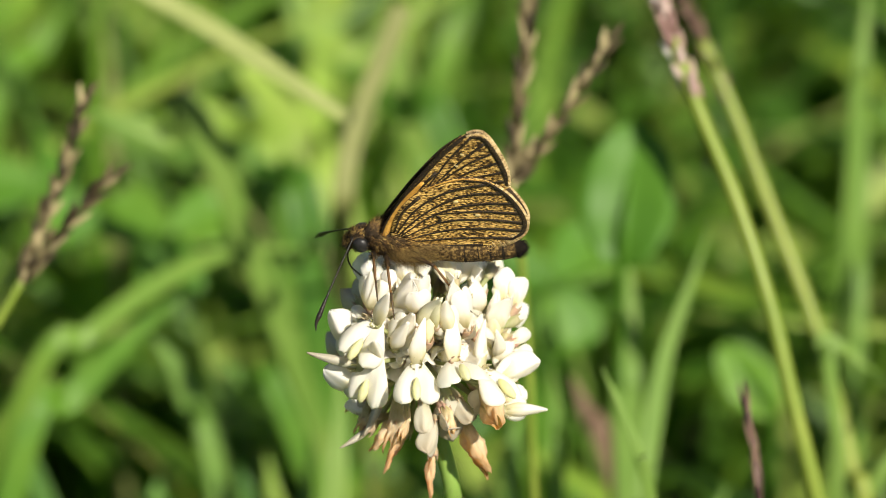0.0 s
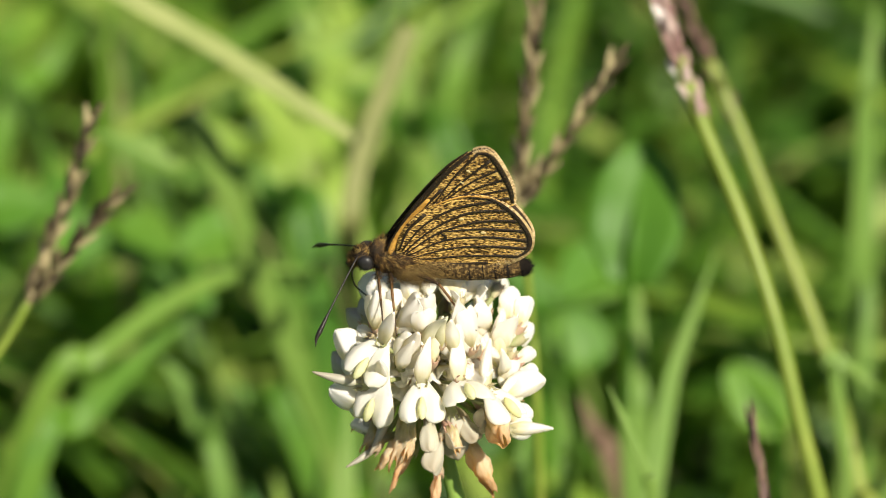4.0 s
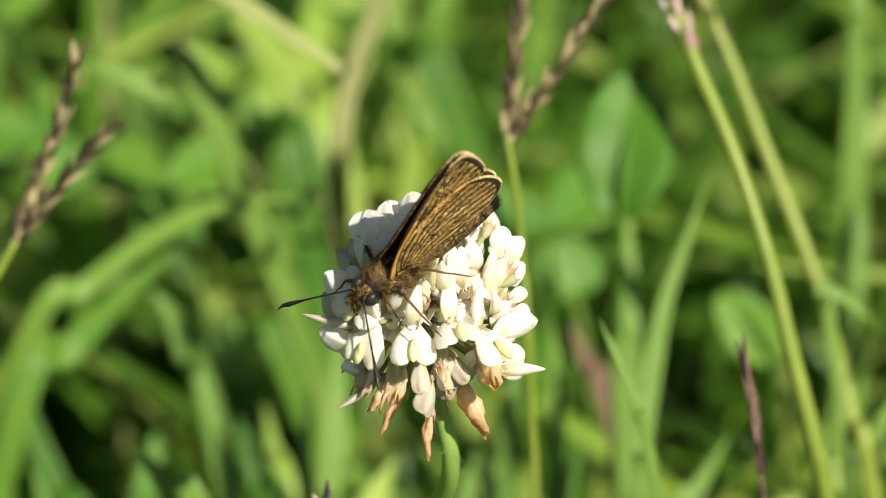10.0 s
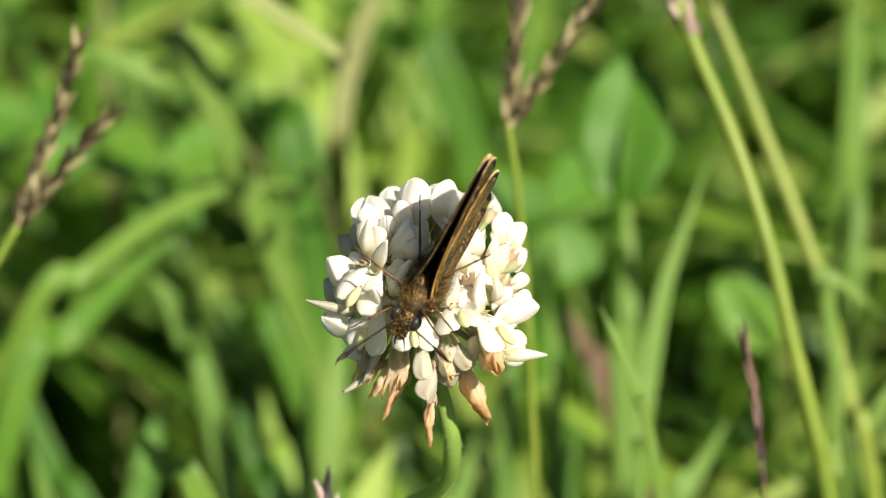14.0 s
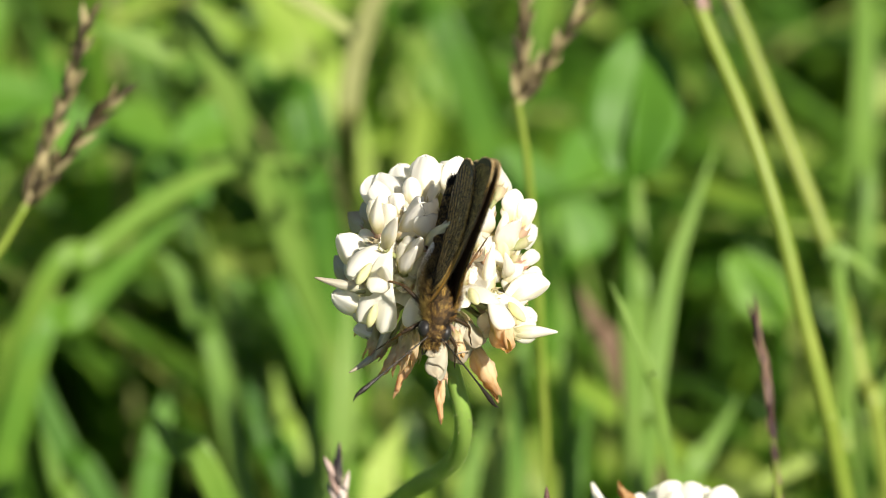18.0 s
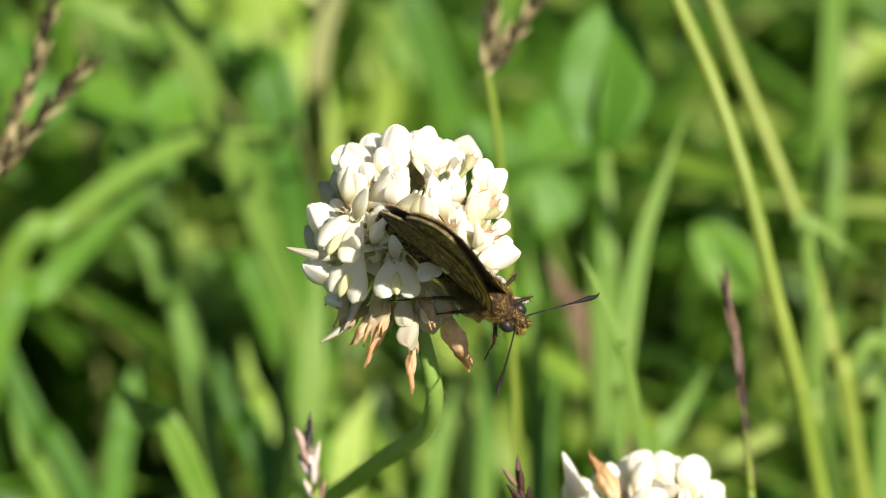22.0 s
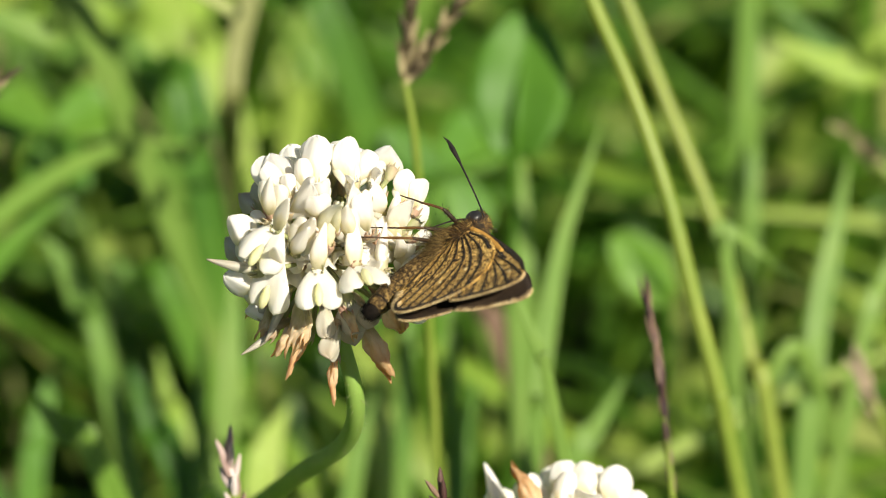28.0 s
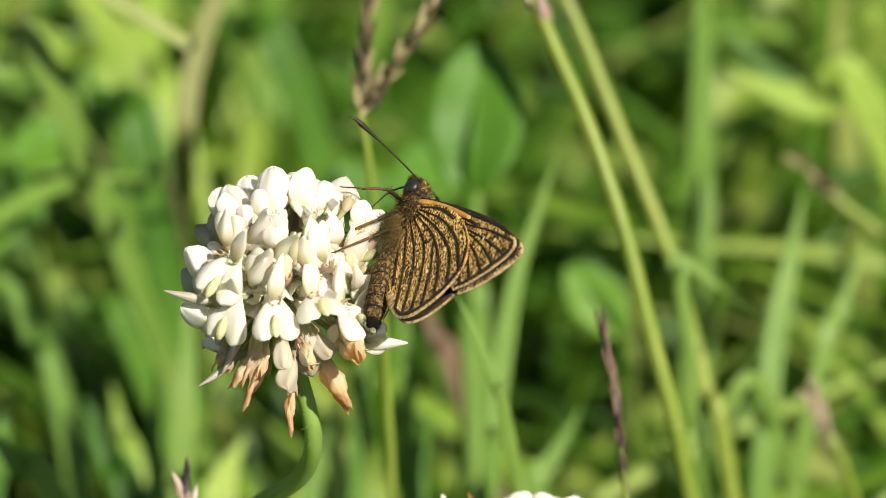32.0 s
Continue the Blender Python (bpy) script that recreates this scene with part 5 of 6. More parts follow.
def sward():
    rnd = random.Random(21)
    verts, faces = [], []

    def blade(x, y, h, w, lean, az):
        z0 = ground_height(x, y) - 0.002
        side = Vector((math.cos(az + 1.57), math.sin(az + 1.57), 0))
        way = Vector((math.cos(az), math.sin(az), 0))
        base, n = len(verts), 4
        for k in range(n + 1):
            u = k / n
            p = Vector((x, y, z0)) + way * h * lean * u * u + Vector((0, 0, h * (u - 0.35 * lean * u * u)))
            half = side * w * 0.5 * (1 - u ** 2 * 0.96)
            dip = Vector((0, 0, -w * 0.16)) + way * w * 0.12
            verts.extend((p - half, p + dip * (1 - u), p + half))
        for k in range(n):
            a = base + k * 3
            faces.extend(((a, a + 1, a + 4, a + 3), (a + 1, a + 2, a + 5, a + 4)))

    def ok(x, y, top):
        return y * 0.819 - (top - 0.14) * 0.574 > 0.105

    def leaf(x, y, h, r, tilt, az):
        z = ground_height(x, y) + h
        for k in range(3):
            a = az + k * 2.09
            d, s = Vector((math.cos(a), math.sin(a), tilt)), Vector((-math.sin(a), math.cos(a), 0))
            base = len(verts)
            c = Vector((x, y, z))
            for q in (c, c + d * r * 0.45 + s * r * 0.4, c + d * r * 0.9 + s * r * 0.34, c + d * r, c + d * r * 0.9 - s * r * 0.34, c + d * r * 0.45 - s * r * 0.4):
                verts.append(q)
            verts.append(c + d * r * 0.55 - Vector((0, 0, r * 0.1)))
            for i in range(6):
                faces.append((base + i, base + (i + 1) % 6, base + 6))
    for _ in range(4600):
        x, y = rnd.uniform(-0.16, 0.2), rnd.uniform(-0.1, 0.5)
        h = rnd.uniform(0.02, 0.10)
        if not ok(x, y - 0.02, h):
            h = rnd.uniform(0.010, 0.045)
            if not ok(x, y, h) and y > -0.01 and h > 0.05:
                continue
        lean, az = rnd.uniform(0.1, 1.2), rnd.uniform(0, math.tau)
        tip = (x + math.cos(az) * h * lean, y + math.sin(az) * h * lean, h * (1 - 0.35 * lean))
        half = (x + math.cos(az) * h * lean * 0.25, y + math.sin(az) * h * lean * 0.25, h * 0.45)
        # leave out blades that would hide the dark soil imitating shade
        if before_shade_gap(tip) or before_shade_gap(half):
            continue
        blade(x, y, h, rnd.uniform(0.002, 0.0052), lean, az)
    for _ in range(350):
        x, y = rnd.uniform(-0.16, 0.2), rnd.uniform(-0.1, 0.5)
        h = rnd.uniform(0.008, 0.045)
        if ok(x, y - 0.012, h) or h < 0.03:
            leaf(x, y, h, rnd.uniform(0.005, 0.010), rnd.uniform(-0.1, 0.5), rnd.uniform(0, math.tau))
    for _ in range(9000):
        r, a = 0.25 + 1.2 * rnd.random() ** 1.3, rnd.uniform(0, math.tau)
        x, y = r * math.cos(a), 0.15 + r * math.sin(a)
        if -0.16 < x < 0.2 and -0.1 < y < 0.5:
            continue
        if abs(x) < 0.1 and -0.6 < y < 0.1:
            blade(x, y, rnd.uniform(0.01, 0.03), 0.003, rnd.uniform(0.1, 1.0), rnd.uniform(0, math.tau))
        else:
            blade(x, y, rnd.uniform(0.02, 0.09), rnd.uniform(0.002, 0.0055), rnd.uniform(0.1, 1.1), rnd.uniform(0, math.tau))
    me = bpy.data.meshes.new("grass")
    me.from_pydata([tuple(v) for v in verts], [], faces)
    me.materials.append(M_GRASS)
    for p in me.polygons:
        p.use_smooth = True
    tagged(new("grass", me), "dense green meadow grass and clover foliage", "grass", kind="stuff")


sward()


def tall_grass():
    """Longer arching blades rising out of the sward behind the flower."""
    rnd = random.Random(33)
    verts, faces = [], []
    made = 0
    while made < 620:
        x, y = rnd.uniform(-0.14, 0.18), rnd.uniform(0.02, 0.40)
        az = rnd.choice((rnd.gauss(0.5, 0.5), rnd.gauss(2.6, 0.5), rnd.uniform(0, math.tau)))
        h, lean, w = rnd.uniform(0.07, 0.16), rnd.uniform(0.3, 1.4), rnd.uniform(0.0026, 0.0062)
        if x < -0.07 and y < 0.075:  # short turf beside the flower
            continue
        way = Vector((math.cos(az), math.sin(az), 0))
        face = Vector((0, -0.8, 0.6))
        pts = []
        for k in range(8):
            u = k / 7
            pts.append(Vector((x, y, ground_height(x, y) - 0.002)) + way * h * lean * u ** 1.6 + Vector((0, 0, h * (0.75 * u - 0.38 * lean * u * u))))
        # keep clear of the flower and of the gaps that imitate shade
        if any(p.y * 0.819 - (p.z - 0.14) * 0.574 < 0.112 or before_shade_gap(p) for p in pts):
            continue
        made += 1
        base = len(verts)
        for k, p in enumerate(pts):
            d = (pts[min(k + 1, 7)] - pts[max(k - 1, 0)]).normalized()
            side = d.cross(face).normalized()
            half = side * w * 0.5 * (1 - (k / 7) ** 2 * 0.95)
            verts.extend((p - half, p + side.cross(d) * w * -0.12, p + half))
        for k in range(7):
            a = base + k * 3
            faces.extend(((a, a + 1, a + 4, a + 3), (a + 1, a + 2, a + 5, a + 4)))
    me = bpy.data.meshes.new("tall_grass")
    me.from_pydata([tuple(v) for v in verts], [], faces)
    me.materials.append(M_TALL)
    for p in me.polygons:
        p.use_smooth = True
    tagged(new("tall_grass", me), "long arching bright green grass blades", "grass", kind="stuff")


tall_grass()


# ---- what moves
def hinged(angle, sign):
    """A wing turned outwards by some degrees about its hinge along the thorax."""
    hinge = Matrix.Translation((0, 0, 0.5 * MM))
    return hinge @ Matrix.Rotation(radians(-angle * sign), 4, "X") @ hinge.inverted()


def drooped(angle):
    """The abdomen turned downwards about its foot."""
    foot = Matrix.Translation((-2.2 * MM, 0, -0.9 * MM))
    return foot @ Matrix.Rotation(radians(-angle), 4, "Y") @ foot.inverted()


def motions():
    for sign in (1, -1):
        for k, wing in enumerate(WINGS[sign]):
            walk(wing, [(t, hinged(a * (1.0 if k == 0 else 0.8), sign)) for t, a in
                        ((0, 0.3), (12, 0.4), (18, 0.7), (24.5, 0.8), (26.5, 2.4), (27, 3.2), (28, 3.2), (29.5, 2.8), (32, 1.6))])
    walk(ABDOMEN, [(t, drooped(a)) for t, a in ((0, 0), (24.5, 0), (26.5, 5), (27.5, 8), (32, 8))])
    walk(BUTTERFLY, [
        (0, pose(-0.00324, 0.00244, 0.15276, -12.10, 3.69, 174.67)),
        (3.6, pose(-0.00324, 0.00244, 0.15276, -12.10, 3.69, 174.67)),
        (5.5, pose(-0.00371, 0.00007, 0.15401, -3.73, -2.43, 200.47)),
        (6, pose(-0.00343, -0.00306, 0.15128, -7.63, 9.95, 215.64)),
        (6.5, pose(-0.00368, -0.00566, 0.14932, -15.18, 18.52, 218.20)),
        (7, pose(-0.00339, -0.00592, 0.14935, -19.72, 23.45, 215.09)),
        (9, pose(-0.00322, -0.00639, 0.14958, -24.67, 24.27, 211.18)),
        (10.5, pose(-0.00268, -0.00677, 0.15004, -25.77, 20.53, 212.96)),
        (12, pose(-0.00168, -0.00704, 0.14979, -23.45, 19.45, 226.09)),
        (12.5, pose(-0.00134, -0.00782, 0.14907, -11.28, 23.76, 234.11)),
        (13, pose(-0.00053, -0.00863, 0.14857, -18.11, 25.95, 235.14)),
        (14.5, pose(0.00010, -0.00966, 0.14719, -23.61, 27.55, 238.18)),
        (16.5, pose(0.00082, -0.01130, 0.14559, -19.57, 36.36, 257.44)),
        (18, pose(0.00101, -0.01129, 0.14528, -22.79, 36.85, 257.57)),
        (18.5, pose(0.00126, -0.01125, 0.14526, -22.95, 37.28, 258.54)),
        (19, pose(0.00397, -0.01184, 0.14395, 10.96, 40.66, 294.61)),
        (19.5, pose(0.00539, -0.01142, 0.14391, 23.26, 43.66, 312.75)),
        (20, pose(0.00547, -0.01133, 0.14342, 24.30, 47.18, 313.47)),
        (22, pose(0.00888, -0.01034, 0.14130, 40.50, 36.26, 341.06)),
        (24.5, pose(0.00923, -0.00655, 0.13895, 45.28, 38.21, 350.58)),
        (25, pose(0.00923, -0.00655, 0.13895, 45.28, 38.21, 350.58)),
        (26.5, pose(0.01277, -0.00551, 0.14085, 56.85, 17.94, 372.69)),
        (27, pose(0.01409, -0.00476, 0.14310, 71.41, 11.82, 403.27)),
        (27.5, pose(0.01377, -0.00389, 0.14463, 68.52, 0.59, 418.29)),
        (28, pose(0.01403, -0.00305, 0.14436, 63.99, -1.94, 415.97)),
        (29, pose(0.01489, 0.00150, 0.14558, 56.82, -16.16, 424.03)),
        (30, pose(0.01468, 0.00309, 0.14605, 54.75, -32.08, 426.76)),
        (31, pose(0.01404, 0.00369, 0.14616, 54.10, -27.96, 429.52)),
        (32, pose(0.01362, 0.00451, 0.14591, 53.89, -15.59, 439.30)),
    ])
    walk(ANTENNA_L, [
        (0, pose(0.00320, 0.00055, 0.00035, 0, 35.4, 61.3)),
        (3.6, pose(0.00320, 0.00055, 0.00035, 0, 29.6, 59.2)),
        (5.5, pose(0.00320, 0.00055, 0.00035, 0, 43.7, 68.2)),
        (6, pose(0.00320, 0.00055, 0.00035, 0, 41.1, 71.3)),
        (7, pose(0.00320, 0.00055, 0.00035, 0, -1.9, 71.5)),
        (9, pose(0.00320, 0.00055, 0.00035, 0, -18.5, 76.9)),
        (10.5, pose(0.00320, 0.00055, 0.00035, 0, 7.3, 55.9)),
        (12, pose(0.00320, 0.00055, 0.00035, 0, 3.9, 63.5)),
        (13, pose(0.00320, 0.00055, 0.00035, 0, -25.1, 62.5)),
        (14.5, pose(0.00320, 0.00055, 0.00035, 0, -48.6, 54.6)),
        (16.5, pose(0.00320, 0.00055, 0.00035, 0, -44.5, 38.3)),
        (18, pose(0.00320, 0.00055, 0.00035, 0, 25.1, 59.3)),
        (19, pose(0.00320, 0.00055, 0.00035, 0, 50.6, 93.1)),
        (20, pose(0.00320, 0.00055, 0.00035, 0, 36.9, 60.3)),
        (22, pose(0.00320, 0.00055, 0.00035, 0, 23.6, 52.6)),
        (24.5, pose(0.00320, 0.00055, 0.00035, 0, 34.7, 53.5)),
        (26.5, pose(0.00320, 0.00055, 0.00035, 0, 26.3, 66.7)),
        (27, pose(0.00320, 0.00055, 0.00035, 0, 46.5, 59.4)),
        (28, pose(0.00320, 0.00055, 0.00035, 0, 32.8, 51.1)),
        (29, pose(0.00320, 0.00055, 0.00035, 0, 15.7, 83.7)),
        (30, pose(0.00320, 0.00055, 0.00035, 0, 12.8, 93.3)),
        (31, pose(0.00320, 0.00055, 0.00035, 0, 17.2, 94.8)),
        (32, pose(0.00320, 0.00055, 0.00035, 0, 9.9, 76.4)),
    ])
    walk(ANTENNA_R, [
        (0, pose(0.00320, -0.00055, 0.00035, 0, 42.7, -46.6)),
        (3.6, pose(0.00320, -0.00055, 0.00035, 0, 36.6, -46.8)),
        (5.5, pose(0.00320, -0.00055, 0.00035, 0, 34.0, -46.0)),
        (6, pose(0.00320, -0.00055, 0.00035, 0, 75.7, -89.3)),
        (7, pose(0.00320, -0.00055, 0.00035, 0, 27.7, -47.1)),
        (9, pose(0.00320, -0.00055, 0.00035, 0, 53.0, -44.4)),
        (10.5, pose(0.00320, -0.00055, 0.00035, 0, 23.7, -39.9)),
        (12, pose(0.00320, -0.00055, 0.00035, 0, 10.3, -30.7)),
        (13, pose(0.00320, -0.00055, 0.00035, 0, -23.4, -10.9)),
        (14.5, pose(0.00320, -0.00055, 0.00035, 0, -27.4, -23.3)),
        (16.5, pose(0.00320, -0.00055, 0.00035, 0, -36.5, -42.6)),
        (18, pose(0.00320, -0.00055, 0.00035, 0, 7.4, -39.0)),
        (19, pose(0.00320, -0.00055, 0.00035, 0, -40.5, -44.0)),
        (20, pose(0.00320, -0.00055, 0.00035, 0, -49.0, -76.9)),
        (22, pose(0.00320, -0.00055, 0.00035, 0, -39.7, -78.9)),
        (24.5, pose(0.00320, -0.00055, 0.00035, 0, 16.9, -50.0)),
        (26.5, pose(0.00320, -0.00055, 0.00035, 0, 21.2, -38.3)),
        (27, pose(0.00320, -0.00055, 0.00035, 0, 43.6, -2.0)),
        (28, pose(0.00320, -0.00055, 0.00035, 0, 37.3, -32.2)),
        (29, pose(0.00320, -0.00055, 0.00035, 0, 17.2, -50.1)),
        (30, pose(0.00320, -0.00055, 0.00035, 0, 29.7, -50.1)),
        (31, pose(0.00320, -0.00055, 0.00035, 0, 30.1, -53.3)),
        (32, pose(0.00320, -0.00055, 0.00035, 0, 30.1, -53.3)),
    ])
    walk(FORELEG_L, [
        (0, pose(0.00140, 0.00080, -0.00150, 0, 1.8, 98.1)),
        (3.6, pose(0.00140, 0.00080, -0.00150, 0, 1.8, 98.1)),
        (5.5, pose(0.00140, 0.00080, -0.00150, 0, 50.1, 83.8)),
        (6.5, pose(0.00140, 0.00080, -0.00150, 0, 51.3, 51.3)),
        (7.5, pose(0.00140, 0.00080, -0.00150, 0, -37.3, 78.3)),
        (9, pose(0.00140, 0.00080, -0.00150, 0, -37.8, 88.0)),
        (10.5, pose(0.00140, 0.00080, -0.00150, 0, -36.0, 73.2)),
        (11.5, pose(0.00140, 0.00080, -0.00150, 0, -41.2, 68.2)),
        (12.5, pose(0.00140, 0.00080, -0.00150, 0, -10.4, 58.1)),
        (13, pose(0.00140, 0.00080, -0.00150, 0, -53.1, 45.5)),
        (14.5, pose(0.00140, 0.00080, -0.00150, 0, -46.9, 54.9)),
        (16.5, pose(0.00140, 0.00080, -0.00150, 0, 51.3, 51.3)),
        (18.5, pose(0.00140, 0.00080, -0.00150, 0, 51.3, 51.3)),
        (19, pose(0.00140, 0.00080, -0.00150, 0, 51.3, 51.3)),
        (19.5, pose(0.00140, 0.00080, -0.00150, 0, 51.3, 51.3)),
        (20.5, pose(0.00140, 0.00080, -0.00150, 0, 51.3, 51.3)),
        (22, pose(0.00140, 0.00080, -0.00150, 0, 51.3, 51.3)),
        (24.5, pose(0.00140, 0.00080, -0.00150, 0, 51.3, 51.3)),
        (26.5, pose(0.00140, 0.00080, -0.00150, 0, 18.4, 145.5)),
        (27, pose(0.00140, 0.00080, -0.00150, 0, 33.5, 128.4)),
        (27.5, pose(0.00140, 0.00080, -0.00150, 0, 40.5, 107.3)),
        (28.5, pose(0.00140, 0.00080, -0.00150, 0, 39.3, 106.7)),
        (29.5, pose(0.00140, 0.00080, -0.00150, 0, 11.2, 123.8)),
        (30.5, pose(0.00140, 0.00080, -0.00150, 0, 5.2, 122.0)),
        (32, pose(0.00140, 0.00080, -0.00150, 0, 28.8, 100.8)),
    ])
    walk(FORELEG_R, [
        (0, pose(0.00140, -0.00080, -0.00150, 0, 51.3, -51.3)),
        (3.6, pose(0.00140, -0.00080, -0.00150, 0, 51.3, -51.3)),
        (5.5, pose(0.00140, -0.00080, -0.00150, 0, 51.3, -51.3)),
        (6, pose(0.00140, -0.00080, -0.00150, 0, 51.3, -51.3)),
        (6.5, pose(0.00140, -0.00080, -0.00150, 0, 51.3, -51.3)),
        (7.5, pose(0.00140, -0.00080, -0.00150, 0, 51.3, -51.3)),
        (9, pose(0.00140, -0.00080, -0.00150, 0, 51.3, -51.3)),
        (10.5, pose(0.00140, -0.00080, -0.00150, 0, 51.3, -51.3)),
        (11.5, pose(0.00140, -0.00080, -0.00150, 0, 51.3, -51.3)),
        (12, pose(0.00140, -0.00080, -0.00150, 0, 51.3, -51.3)),
        (12.5, pose(0.00140, -0.00080, -0.00150, 0, 51.3, -51.3)),
        (13, pose(0.00140, -0.00080, -0.00150, 0, 51.3, -51.3)),
        (14.5, pose(0.00140, -0.00080, -0.00150, 0, -39.1, -25.4)),
        (16.5, pose(0.00140, -0.00080, -0.00150, 0, 51.3, -51.3)),
        (18.5, pose(0.00140, -0.00080, -0.00150, 0, 51.3, -51.3)),
        (19, pose(0.00140, -0.00080, -0.00150, 0, 51.3, -51.3)),
        (19.5, pose(0.00140, -0.00080, -0.00150, 0, 51.3, -51.3)),
        (20.5, pose(0.00140, -0.00080, -0.00150, 0, 51.3, -51.3)),
        (22, pose(0.00140, -0.00080, -0.00150, 0, 51.3, -51.3)),
        (24.5, pose(0.00140, -0.00080, -0.00150, 0, 51.3, -51.3)),
        (26.5, pose(0.00140, -0.00080, -0.00150, 0, 51.3, -51.3)),
        (27, pose(0.00140, -0.00080, -0.00150, 0, 51.3, -51.3)),
        (27.5, pose(0.00140, -0.00080, -0.00150, 0, 51.3, -51.3)),
        (28, pose(0.00140, -0.00080, -0.00150, 0, 51.3, -51.3)),
        (28.5, pose(0.00140, -0.00080, -0.00150, 0, 51.3, -51.3)),
        (29.5, pose(0.00140, -0.00080, -0.00150, 0, 51.3, -51.3)),
        (30.5, pose(0.00140, -0.00080, -0.00150, 0, 51.3, -51.3)),
        (32, pose(0.00140, -0.00080, -0.00150, 0, 51.3, -51.3)),
    ])
    walk(MIDLEG_L, [
        (0, pose(0.00020, 0.00090, -0.00170, 0, 9.0, 100.1)),
        (3.6, pose(0.00020, 0.00090, -0.00170, 0, 9.0, 100.1)),
        (5.5, pose(0.00020, 0.00090, -0.00170, 0, -9.0, 81.7)),
        (6.5, pose(0.00020, 0.00090, -0.00170, 0, 0.4, 94.3)),
        (7.5, pose(0.00020, 0.00090, -0.00170, 0, -9.3, 93.2)),
        (9, pose(0.00020, 0.00090, -0.00170, 0, -11.8, 95.9)),
        (10.5, pose(0.00020, 0.00090, -0.00170, 0, -14.8, 91.1)),
        (11.5, pose(0.00020, 0.00090, -0.00170, 0, -21.2, 89.2)),
        (12, pose(0.00020, 0.00090, -0.00170, 0, -28.6, 74.0)),
        (12.5, pose(0.00020, 0.00090, -0.00170, 0, -12.7, 83.1)),
        (13, pose(0.00020, 0.00090, -0.00170, 0, -29.7, 72.9)),
        (14.5, pose(0.00020, 0.00090, -0.00170, 0, -47.5, 58.2)),
        (16.5, pose(0.00020, 0.00090, -0.00170, 0, 52.8, 80.5)),
        (18.5, pose(0.00020, 0.00090, -0.00170, 0, 52.8, 80.5)),
        (19, pose(0.00020, 0.00090, -0.00170, 0, 52.8, 80.5)),
        (19.5, pose(0.00020, 0.00090, -0.00170, 0, 52.8, 80.5)),
        (20.5, pose(0.00020, 0.00090, -0.00170, 0, 35.4, 108.5)),
        (22, pose(0.00020, 0.00090, -0.00170, 0, 52.8, 80.5)),
        (24.5, pose(0.00020, 0.00090, -0.00170, 0, 52.8, 80.5)),
        (27, pose(0.00020, 0.00090, -0.00170, 0, 35.4, 153.0)),
        (27.5, pose(0.00020, 0.00090, -0.00170, 0, 47.6, 140.1)),
        (28.5, pose(0.00020, 0.00090, -0.00170, 0, 45.7, 139.7)),
        (29.5, pose(0.00020, 0.00090, -0.00170, 0, 41.6, 143.3)),
        (30.5, pose(0.00020, 0.00090, -0.00170, 0, 37.4, 137.0)),
        (32, pose(0.00020, 0.00090, -0.00170, 0, 41.8, 140.4)),
    ])
    walk(MIDLEG_R, [
        (0, pose(0.00020, -0.00090, -0.00170, 0, 52.8, -80.5)),
        (3.6, pose(0.00020, -0.00090, -0.00170, 0, 52.8, -80.5)),
        (5.5, pose(0.00020, -0.00090, -0.00170, 0, 52.8, -80.5)),
        (6, pose(0.00020, -0.00090, -0.00170, 0, 52.8, -80.5)),
        (6.5, pose(0.00020, -0.00090, -0.00170, 0, 52.8, -80.5)),
        (7.5, pose(0.00020, -0.00090, -0.00170, 0, 52.8, -80.5)),
        (9, pose(0.00020, -0.00090, -0.00170, 0, 52.8, -80.5)),
        (10.5, pose(0.00020, -0.00090, -0.00170, 0, 23.5, -113.4)),
        (11.5, pose(0.00020, -0.00090, -0.00170, 0, 19.2, -113.4)),
        (12, pose(0.00020, -0.00090, -0.00170, 0, 11.3, -119.9)),
        (12.5, pose(0.00020, -0.00090, -0.00170, 0, -64.4, -59.6)),
        (13, pose(0.00020, -0.00090, -0.00170, 0, -46.7, -79.1)),
        (14.5, pose(0.00020, -0.00090, -0.00170, 0, -24.0, -98.8)),
        (16.5, pose(0.00020, -0.00090, -0.00170, 0, 47.4, -131.5)),
        (18.5, pose(0.00020, -0.00090, -0.00170, 0, 38.5, -125.4)),
        (19, pose(0.00020, -0.00090, -0.00170, 0, 46.8, -126.8)),
        (19.5, pose(0.00020, -0.00090, -0.00170, 0, 6.6, -117.8)),
        (20.5, pose(0.00020, -0.00090, -0.00170, 0, 6.3, -119.6)),
        (22, pose(0.00020, -0.00090, -0.00170, 0, 62.2, -138.3)),
        (24.5, pose(0.00020, -0.00090, -0.00170, 0, 63.2, -138.2)),
        (26.5, pose(0.00020, -0.00090, -0.00170, 0, 19.4, -154.9)),
        (27.5, pose(0.00020, -0.00090, -0.00170, 0, 52.8, -80.5)),
        (28, pose(0.00020, -0.00090, -0.00170, 0, 52.8, -80.5)),
        (28.5, pose(0.00020, -0.00090, -0.00170, 0, 52.8, -80.5)),
        (29.5, pose(0.00020, -0.00090, -0.00170, 0, 52.8, -80.5)),
        (30.5, pose(0.00020, -0.00090, -0.00170, 0, 52.8, -80.5)),
        (32, pose(0.00020, -0.00090, -0.00170, 0, 52.8, -80.5)),
    ])
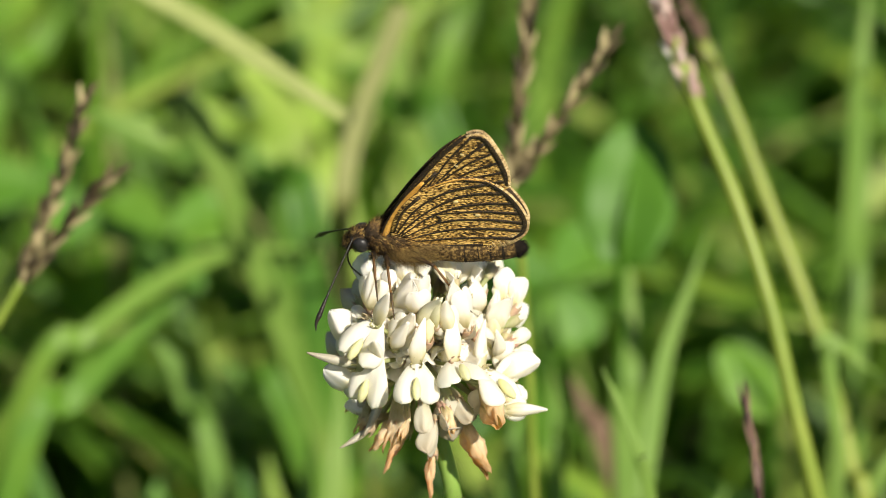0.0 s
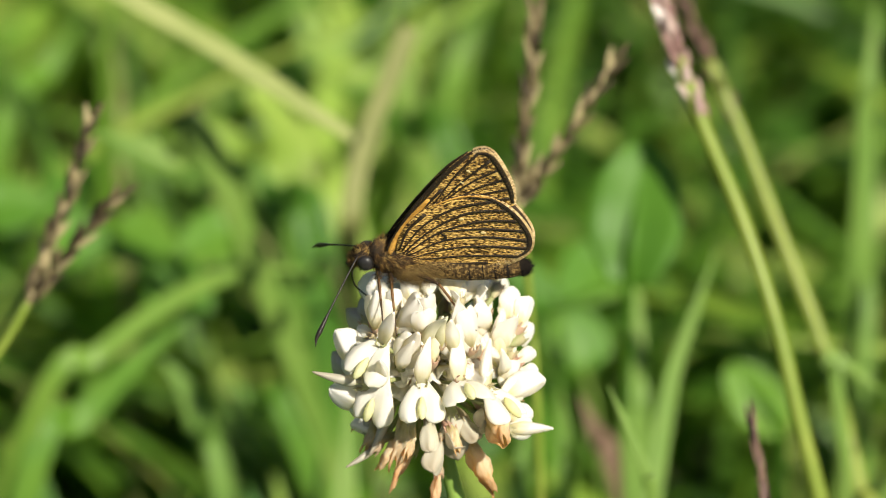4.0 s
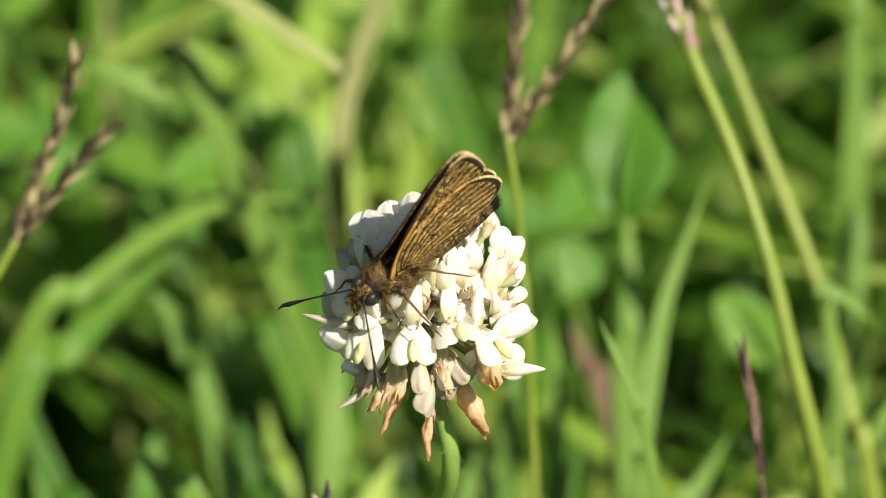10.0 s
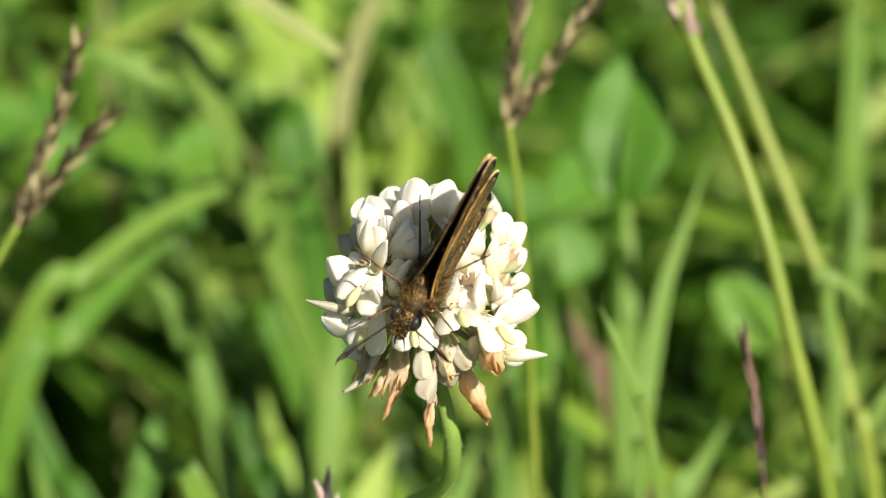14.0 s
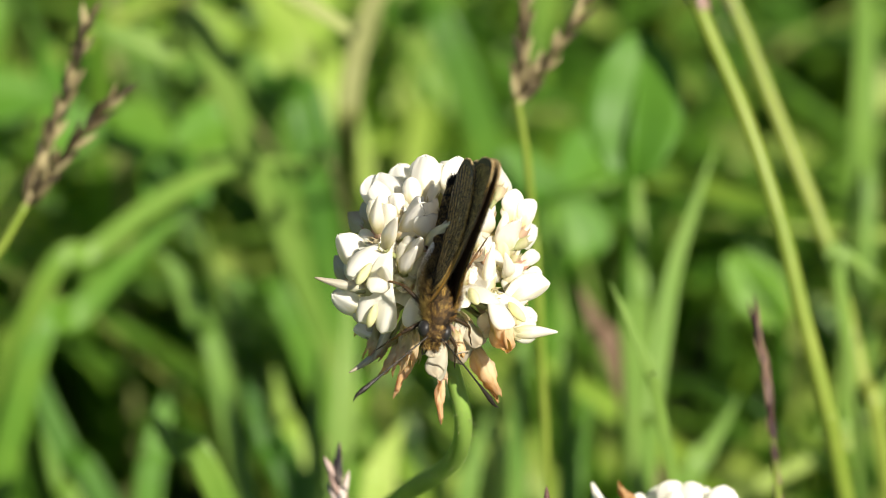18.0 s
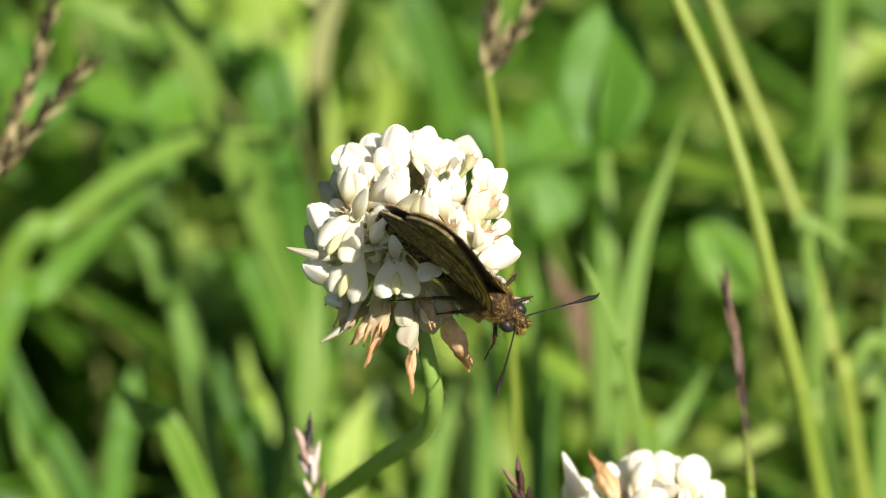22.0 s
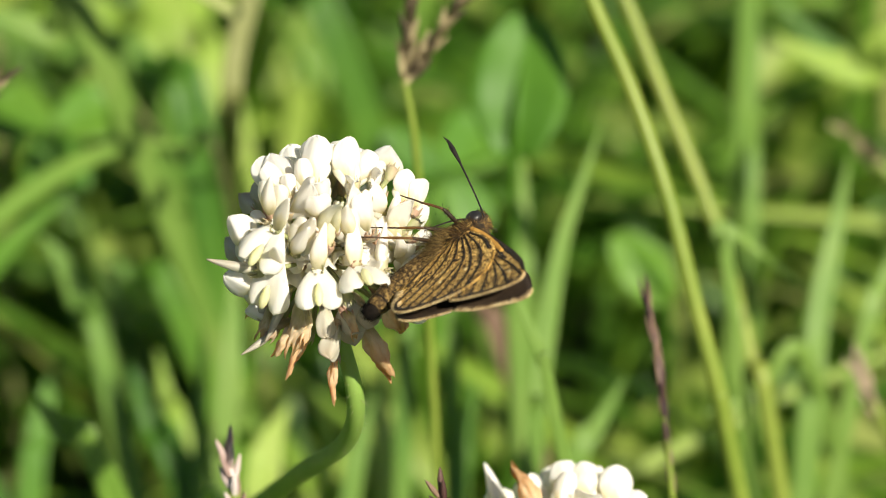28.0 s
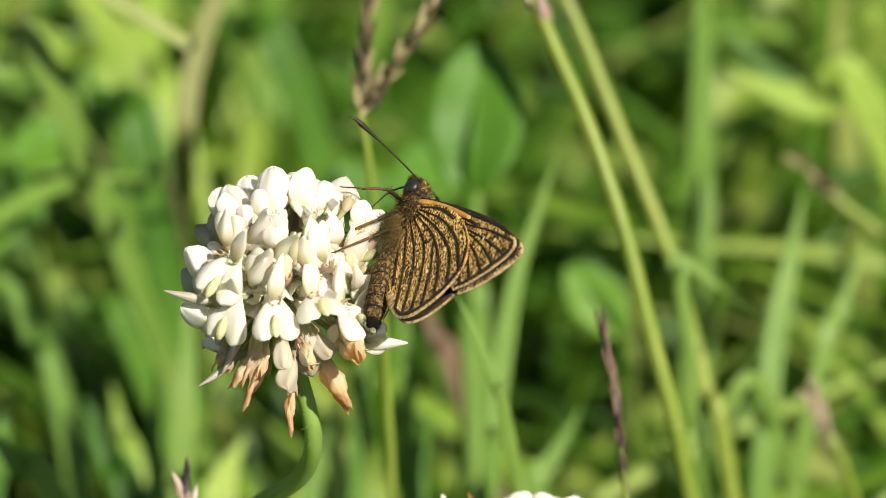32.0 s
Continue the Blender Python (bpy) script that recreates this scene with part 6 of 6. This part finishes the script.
    walk(HINDLEG_L, [
        (0, pose(-0.00180, 0.00090, -0.00180, 0, 25.2, 146.5)),
        (3.6, pose(-0.00180, 0.00090, -0.00180, 0, 25.2, 146.5)),
        (5.5, pose(-0.00180, 0.00090, -0.00180, 0, 27.5, 134.1)),
        (6.5, pose(-0.00180, 0.00090, -0.00180, 0, -26.9, 119.1)),
        (7.5, pose(-0.00180, 0.00090, -0.00180, 0, -29.9, 124.7)),
        (9, pose(-0.00180, 0.00090, -0.00180, 0, -30.9, 128.9)),
        (10.5, pose(-0.00180, 0.00090, -0.00180, 0, -37.5, 122.8)),
        (11.5, pose(-0.00180, 0.00090, -0.00180, 0, -42.0, 124.4)),
        (12, pose(-0.00180, 0.00090, -0.00180, 0, -49.0, 111.6)),
        (12.5, pose(-0.00180, 0.00090, -0.00180, 0, -43.5, 105.5)),
        (13, pose(-0.00180, 0.00090, -0.00180, 0, -56.2, 114.3)),
        (14.5, pose(-0.00180, 0.00090, -0.00180, 0, -50.9, 142.4)),
        (16.5, pose(-0.00180, 0.00090, -0.00180, 0, 15.9, 154.0)),
        (18.5, pose(-0.00180, 0.00090, -0.00180, 0, 20.3, 151.8)),
        (19, pose(-0.00180, 0.00090, -0.00180, 0, 24.4, 146.8)),
        (19.5, pose(-0.00180, 0.00090, -0.00180, 0, 33.9, 138.9)),
        (20.5, pose(-0.00180, 0.00090, -0.00180, 0, 33.7, 147.5)),
        (22, pose(-0.00180, 0.00090, -0.00180, 0, 16.2, 156.8)),
        (24.5, pose(-0.00180, 0.00090, -0.00180, 0, 17.6, 152.4)),
        (26.5, pose(-0.00180, 0.00090, -0.00180, 0, 43.4, 141.1)),
        (27.5, pose(-0.00180, 0.00090, -0.00180, 0, 37.5, 140.2)),
        (28, pose(-0.00180, 0.00090, -0.00180, 0, 37.5, 140.2)),
        (28.5, pose(-0.00180, 0.00090, -0.00180, 0, 37.5, 140.2)),
        (29.5, pose(-0.00180, 0.00090, -0.00180, 0, 37.5, 140.2)),
        (30.5, pose(-0.00180, 0.00090, -0.00180, 0, 37.5, 140.2)),
        (32, pose(-0.00180, 0.00090, -0.00180, 0, 37.5, 140.2)),
    ])
    walk(HINDLEG_R, [
        (0, pose(-0.00180, -0.00090, -0.00180, 0, 37.5, -140.2)),
        (3.6, pose(-0.00180, -0.00090, -0.00180, 0, 37.5, -140.2)),
        (5.5, pose(-0.00180, -0.00090, -0.00180, 0, 37.5, -140.2)),
        (6, pose(-0.00180, -0.00090, -0.00180, 0, 37.5, -140.2)),
        (6.5, pose(-0.00180, -0.00090, -0.00180, 0, 37.5, -140.2)),
        (7.5, pose(-0.00180, -0.00090, -0.00180, 0, 37.5, -140.2)),
        (9, pose(-0.00180, -0.00090, -0.00180, 0, 37.5, -140.2)),
        (10.5, pose(-0.00180, -0.00090, -0.00180, 0, 37.5, -140.2)),
        (11.5, pose(-0.00180, -0.00090, -0.00180, 0, 37.5, -140.2)),
        (12, pose(-0.00180, -0.00090, -0.00180, 0, 37.5, -140.2)),
        (12.5, pose(-0.00180, -0.00090, -0.00180, 0, 37.5, -140.2)),
        (13, pose(-0.00180, -0.00090, -0.00180, 0, 37.5, -140.2)),
        (14.5, pose(-0.00180, -0.00090, -0.00180, 0, -52.9, -156.1)),
        (16.5, pose(-0.00180, -0.00090, -0.00180, 0, 29.1, -170.3)),
        (18.5, pose(-0.00180, -0.00090, -0.00180, 0, 33.4, -171.5)),
        (19.5, pose(-0.00180, -0.00090, -0.00180, 0, 37.5, -140.2)),
        (20.5, pose(-0.00180, -0.00090, -0.00180, 0, 37.5, -140.2)),
        (22, pose(-0.00180, -0.00090, -0.00180, 0, 37.5, -140.2)),
        (24.5, pose(-0.00180, -0.00090, -0.00180, 0, 37.5, -140.2)),
        (26.5, pose(-0.00180, -0.00090, -0.00180, 0, 19.1, -153.2)),
        (27.5, pose(-0.00180, -0.00090, -0.00180, 0, 37.5, -140.2)),
        (28, pose(-0.00180, -0.00090, -0.00180, 0, 37.5, -140.2)),
        (28.5, pose(-0.00180, -0.00090, -0.00180, 0, 37.5, -140.2)),
        (29.5, pose(-0.00180, -0.00090, -0.00180, 0, 37.5, -140.2)),
        (30.5, pose(-0.00180, -0.00090, -0.00180, 0, 37.5, -140.2)),
        (32, pose(-0.00180, -0.00090, -0.00180, 0, 37.5, -140.2)),
    ])


motions()
